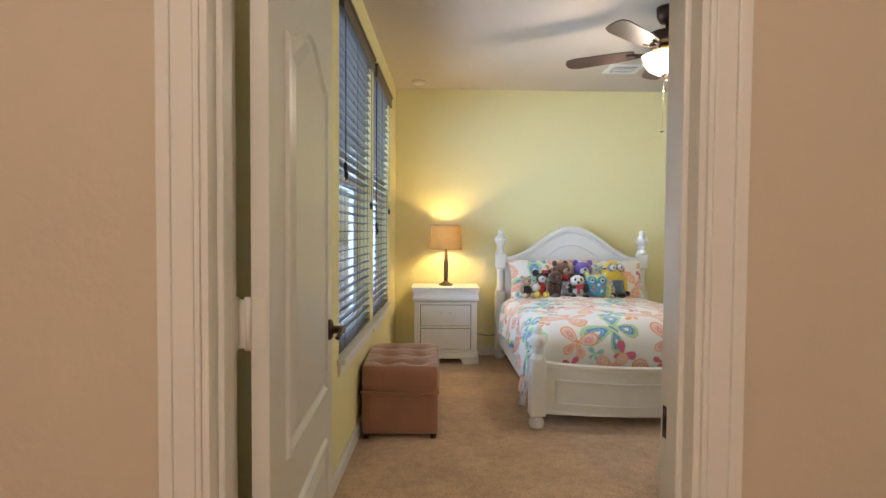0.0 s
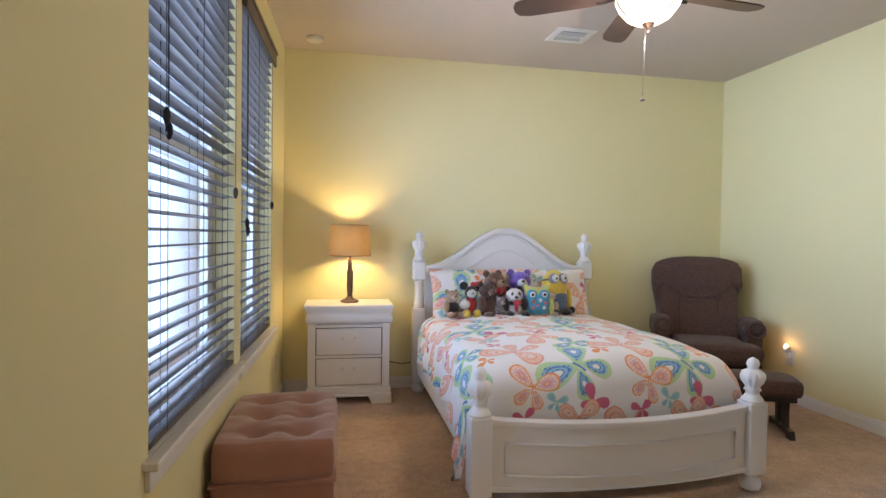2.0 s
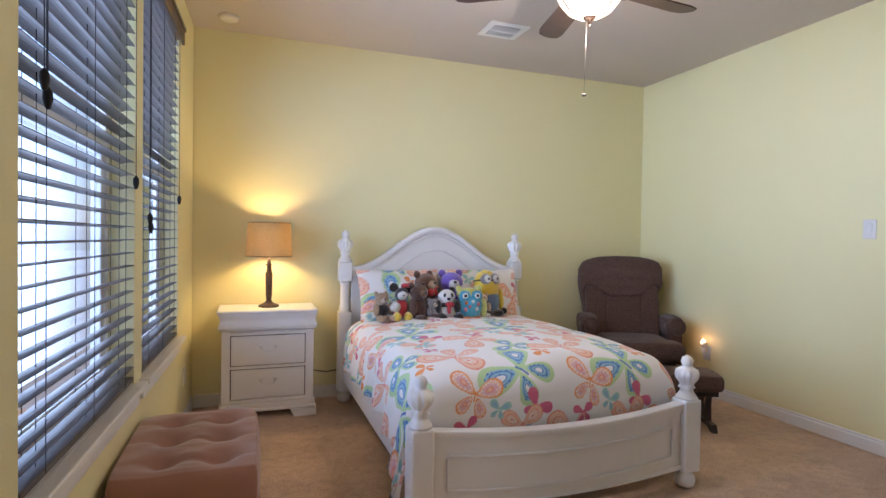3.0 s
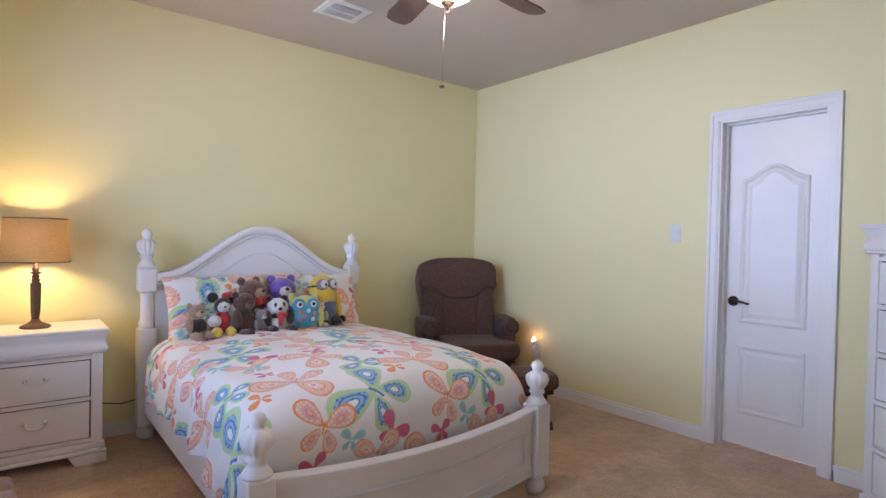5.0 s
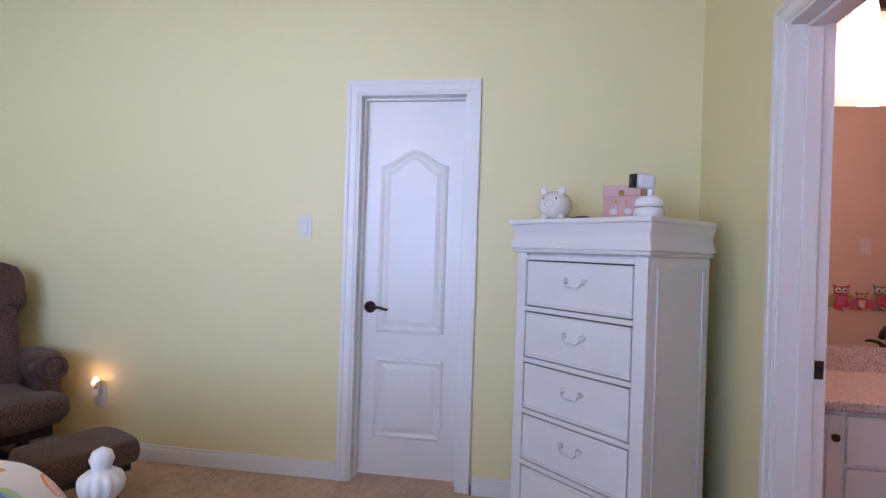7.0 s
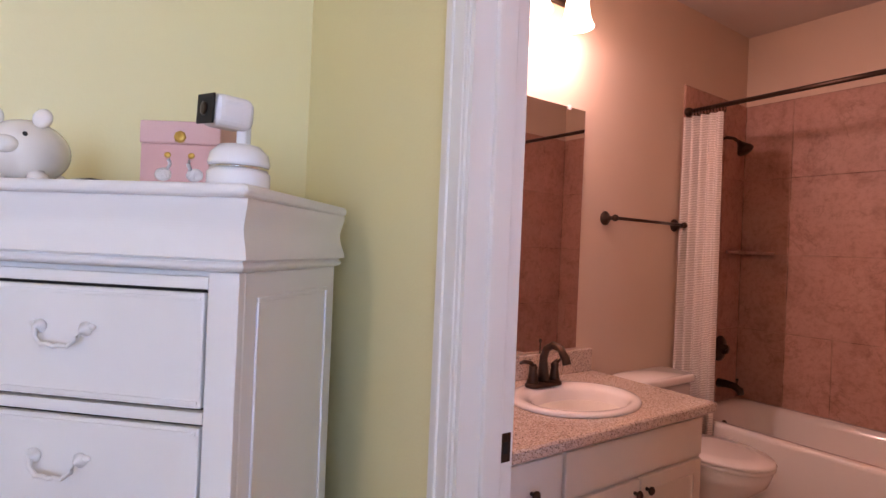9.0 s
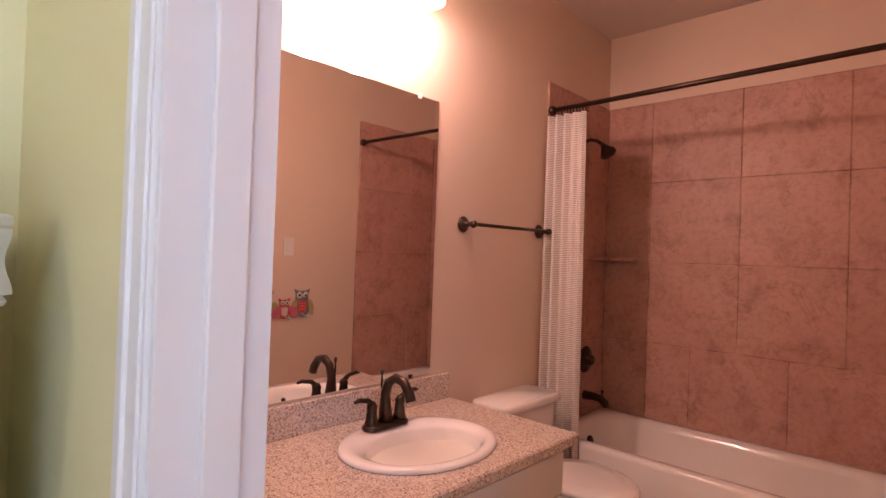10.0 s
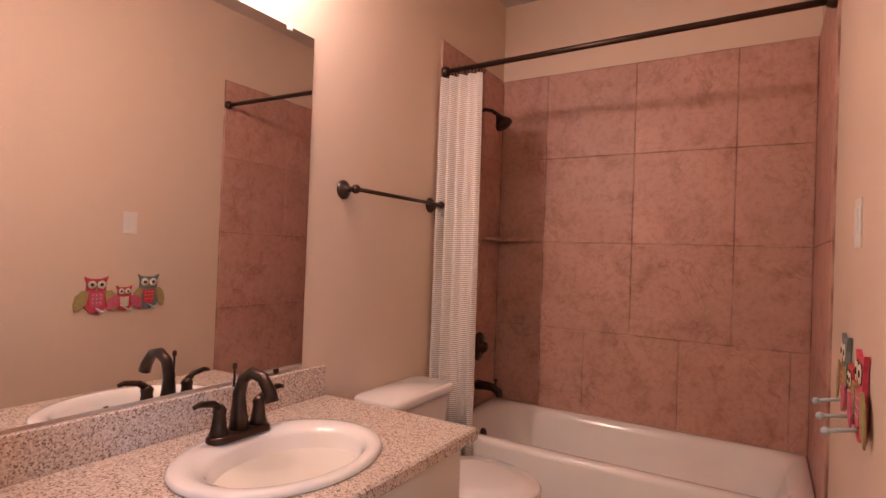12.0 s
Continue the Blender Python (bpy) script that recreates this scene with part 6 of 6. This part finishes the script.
toy("tall yellow capsule plush in blue denim overalls", (3.135, 6.07, ZB), 8, [YEL, DEN, GRY, WHT, BLK], [((0, 0, 0.10), (0.085, 0.06, 0.10), 1), ((0, 0, 0.19), (0.088, 0.062, 0.11), 0), ((0, -0.002, 0.23), (0.0895, 0.064, 0.012), 4), ((-0.028, -0.045, 0.235), (0.038, 0.026, 0.038), 2), ((0.038, -0.045, 0.235), (0.038, 0.026, 0.038), 2), ((-0.026, -0.062, 0.237), (0.026, 0.014, 0.026), 3), ((0.04, -0.062, 0.237), (0.026, 0.014, 0.026), 3), ((-0.022, -0.075, 0.237), (0.008, 0.005, 0.008), 4), ((0.044, -0.075, 0.237), (0.008, 0.005, 0.008), 4), ((0.095, -0.02, 0.10), (0.016, 0.02, 0.075), 0), ((0.10, -0.04, 0.03), (0.02, 0.025, 0.022), 4), ((-0.04, -0.06, 0.018), (0.035, 0.045, 0.022), 4), ((0.04, -0.06, 0.018), (0.035, 0.045, 0.022), 4)], size=1.20)

# ---- on the tall chest ----


def on_chest(x, y, z=0.0, turn=0):
    return CH @ pose(x, y, z, 0, 0, turn)


pg = thing("piggy_bank", "glossy white ceramic piggy bank", "piggy bank", (0, 0, 0))
pg.matrix_basis = on_chest(0.088, 0.14, 0, 20)
pg.scale = (1.2, 1.2, 1.12)
CER = material("white_ceramic_glaze", (0.80, 0.76, 0.70), 0.1, coat=0.6)
bm = blob((0, 0, 0.065), (0.062, 0.068, 0.058), sub=4)
bm = blob((0, -0.063, 0.068), (0.020, 0.016, 0.016), bm, sub=3)
for q in (-1, 1):
    bm = blob((q * 0.036, -0.030, 0.122), (0.015, 0.008, 0.018), bm, (0, q * 20, 0), sub=3)
    for y in (-0.03, 0.035):
        bm = blob((q * 0.032, y, 0.015), (0.016, 0.016, 0.016), bm, sub=2)
part("body", bm, CER, pg, smooth=True)
for q in (-1, 1):
    part("eye", blob((q * 0.024, -0.056, 0.088), (0.004, 0.003, 0.005), sub=2), BLACK, pg)
rm = thing("remote_control", "slim dark remote control", "remote control", (0, 0, 0))
rm.matrix_basis = on_chest(0.24, 0.12, 0.004, 65)
part("body", box(-0.018, 0.018, -0.06, 0.06, 0, 0.012, 0.004), BLACK, rm)
for i in range(4):
    for j in (-1, 0, 1):
        part("button", box(j * 0.010 - 0.003, j * 0.010 + 0.003, 0.035 - i * 0.018, 0.041 - i * 0.018, 0.012, 0.0135, 0.001), GRY, rm)
pw = thing("paper_sheet", "folded white paper under the remote", "paper", (0, 0, 0))
pw.matrix_basis = on_chest(0.20, 0.13, 0, 20)
part("sheet", box(-0.07, 0.07, -0.05, 0.05, 0, 0.004, 0.001), PLATE, pw)
bx = thing("jewellery_box", "pink box with two white swans on its front", "box", (0, 0, 0))
bx.matrix_basis = on_chest(0.405, 0.22, 0, 8)
part("body", box(-0.080, 0.080, -0.055, 0.055, 0, 0.098, 0.003), material("pink_card", (0.62, 0.36, 0.34), 0.6), bx)
part("lid", box(-0.082, 0.082, -0.057, 0.057, 0.098, 0.144, 0.003), material("pink_lid_card", (0.66, 0.42, 0.40), 0.6), bx)
GOLD = material("gold_foil", (0.65, 0.42, 0.10), 0.3, 0.8)
part("clasp", lathe([(0.013, 0), (0.010, 0.003), (0, 0.004)], 8, m=pose(0, -0.057, 0.112, 90, 0, 0)), GOLD, bx)
for q in (-1, 1):
    sw = blob((q * 0.032, -0.055, 0.036), (0.018, 0.003, 0.014), sub=2)
    sw = tube([(q * 0.024, -0.056, 0.045), (q * 0.018, -0.056, 0.058), (q * 0.022, -0.056, 0.066)], 0.004, 6, sw)
    part("swan", sw, WHT, bx)
    part("crown", blob((q * 0.024, -0.056, 0.075), (0.007, 0.002, 0.006), sub=2), GOLD, bx)
bc = thing("baby_monitor", "white camera monitor on a round swivel base", "camera", (0, 0, 0))
bc.matrix_basis = on_chest(0.585, 0.09, 0, -6)
WPL = material("glossy_white_plastic", (0.80, 0.80, 0.80), 0.2)
part("base", lathe([(0.050, 0), (0.055, 0.006), (0.055, 0.030), (0.050, 0.036)], 32), WPL, bc)
part("chrome_ring", lathe([(0.051, 0.036), (0.051, 0.042)], 32), material("chrome", (0.7, 0.7, 0.7), 0.12, 1.0), bc)
part("upper_base", lathe([(0.051, 0.042), (0.054, 0.048), (0.050, 0.066), (0.036, 0.080), (0.015, 0.083)], 32), WPL, bc)
part("neck", box(-0.010, 0.010, 0.0, 0.020, 0.075, 0.125, 0.004), WPL, bc)
hd = part("head", box(-0.036, 0.036, -0.040, 0.036, 0.100, 0.158, 0.018, seg=4), WPL, bc)
part("face", box(-0.033, 0.033, -0.0435, -0.0395, 0.103, 0.155, 0.006), BLACK, hd)
part("lens", lathe([(0.012, 0), (0.012, 0.003), (0.008, 0.004)], 18, m=pose(0, -0.0435, 0.129, 90, 0, 0)), BRONZE, hd)
hd.matrix_basis = pose(-0.030, -0.005, 0.010, 0, 6, -28)
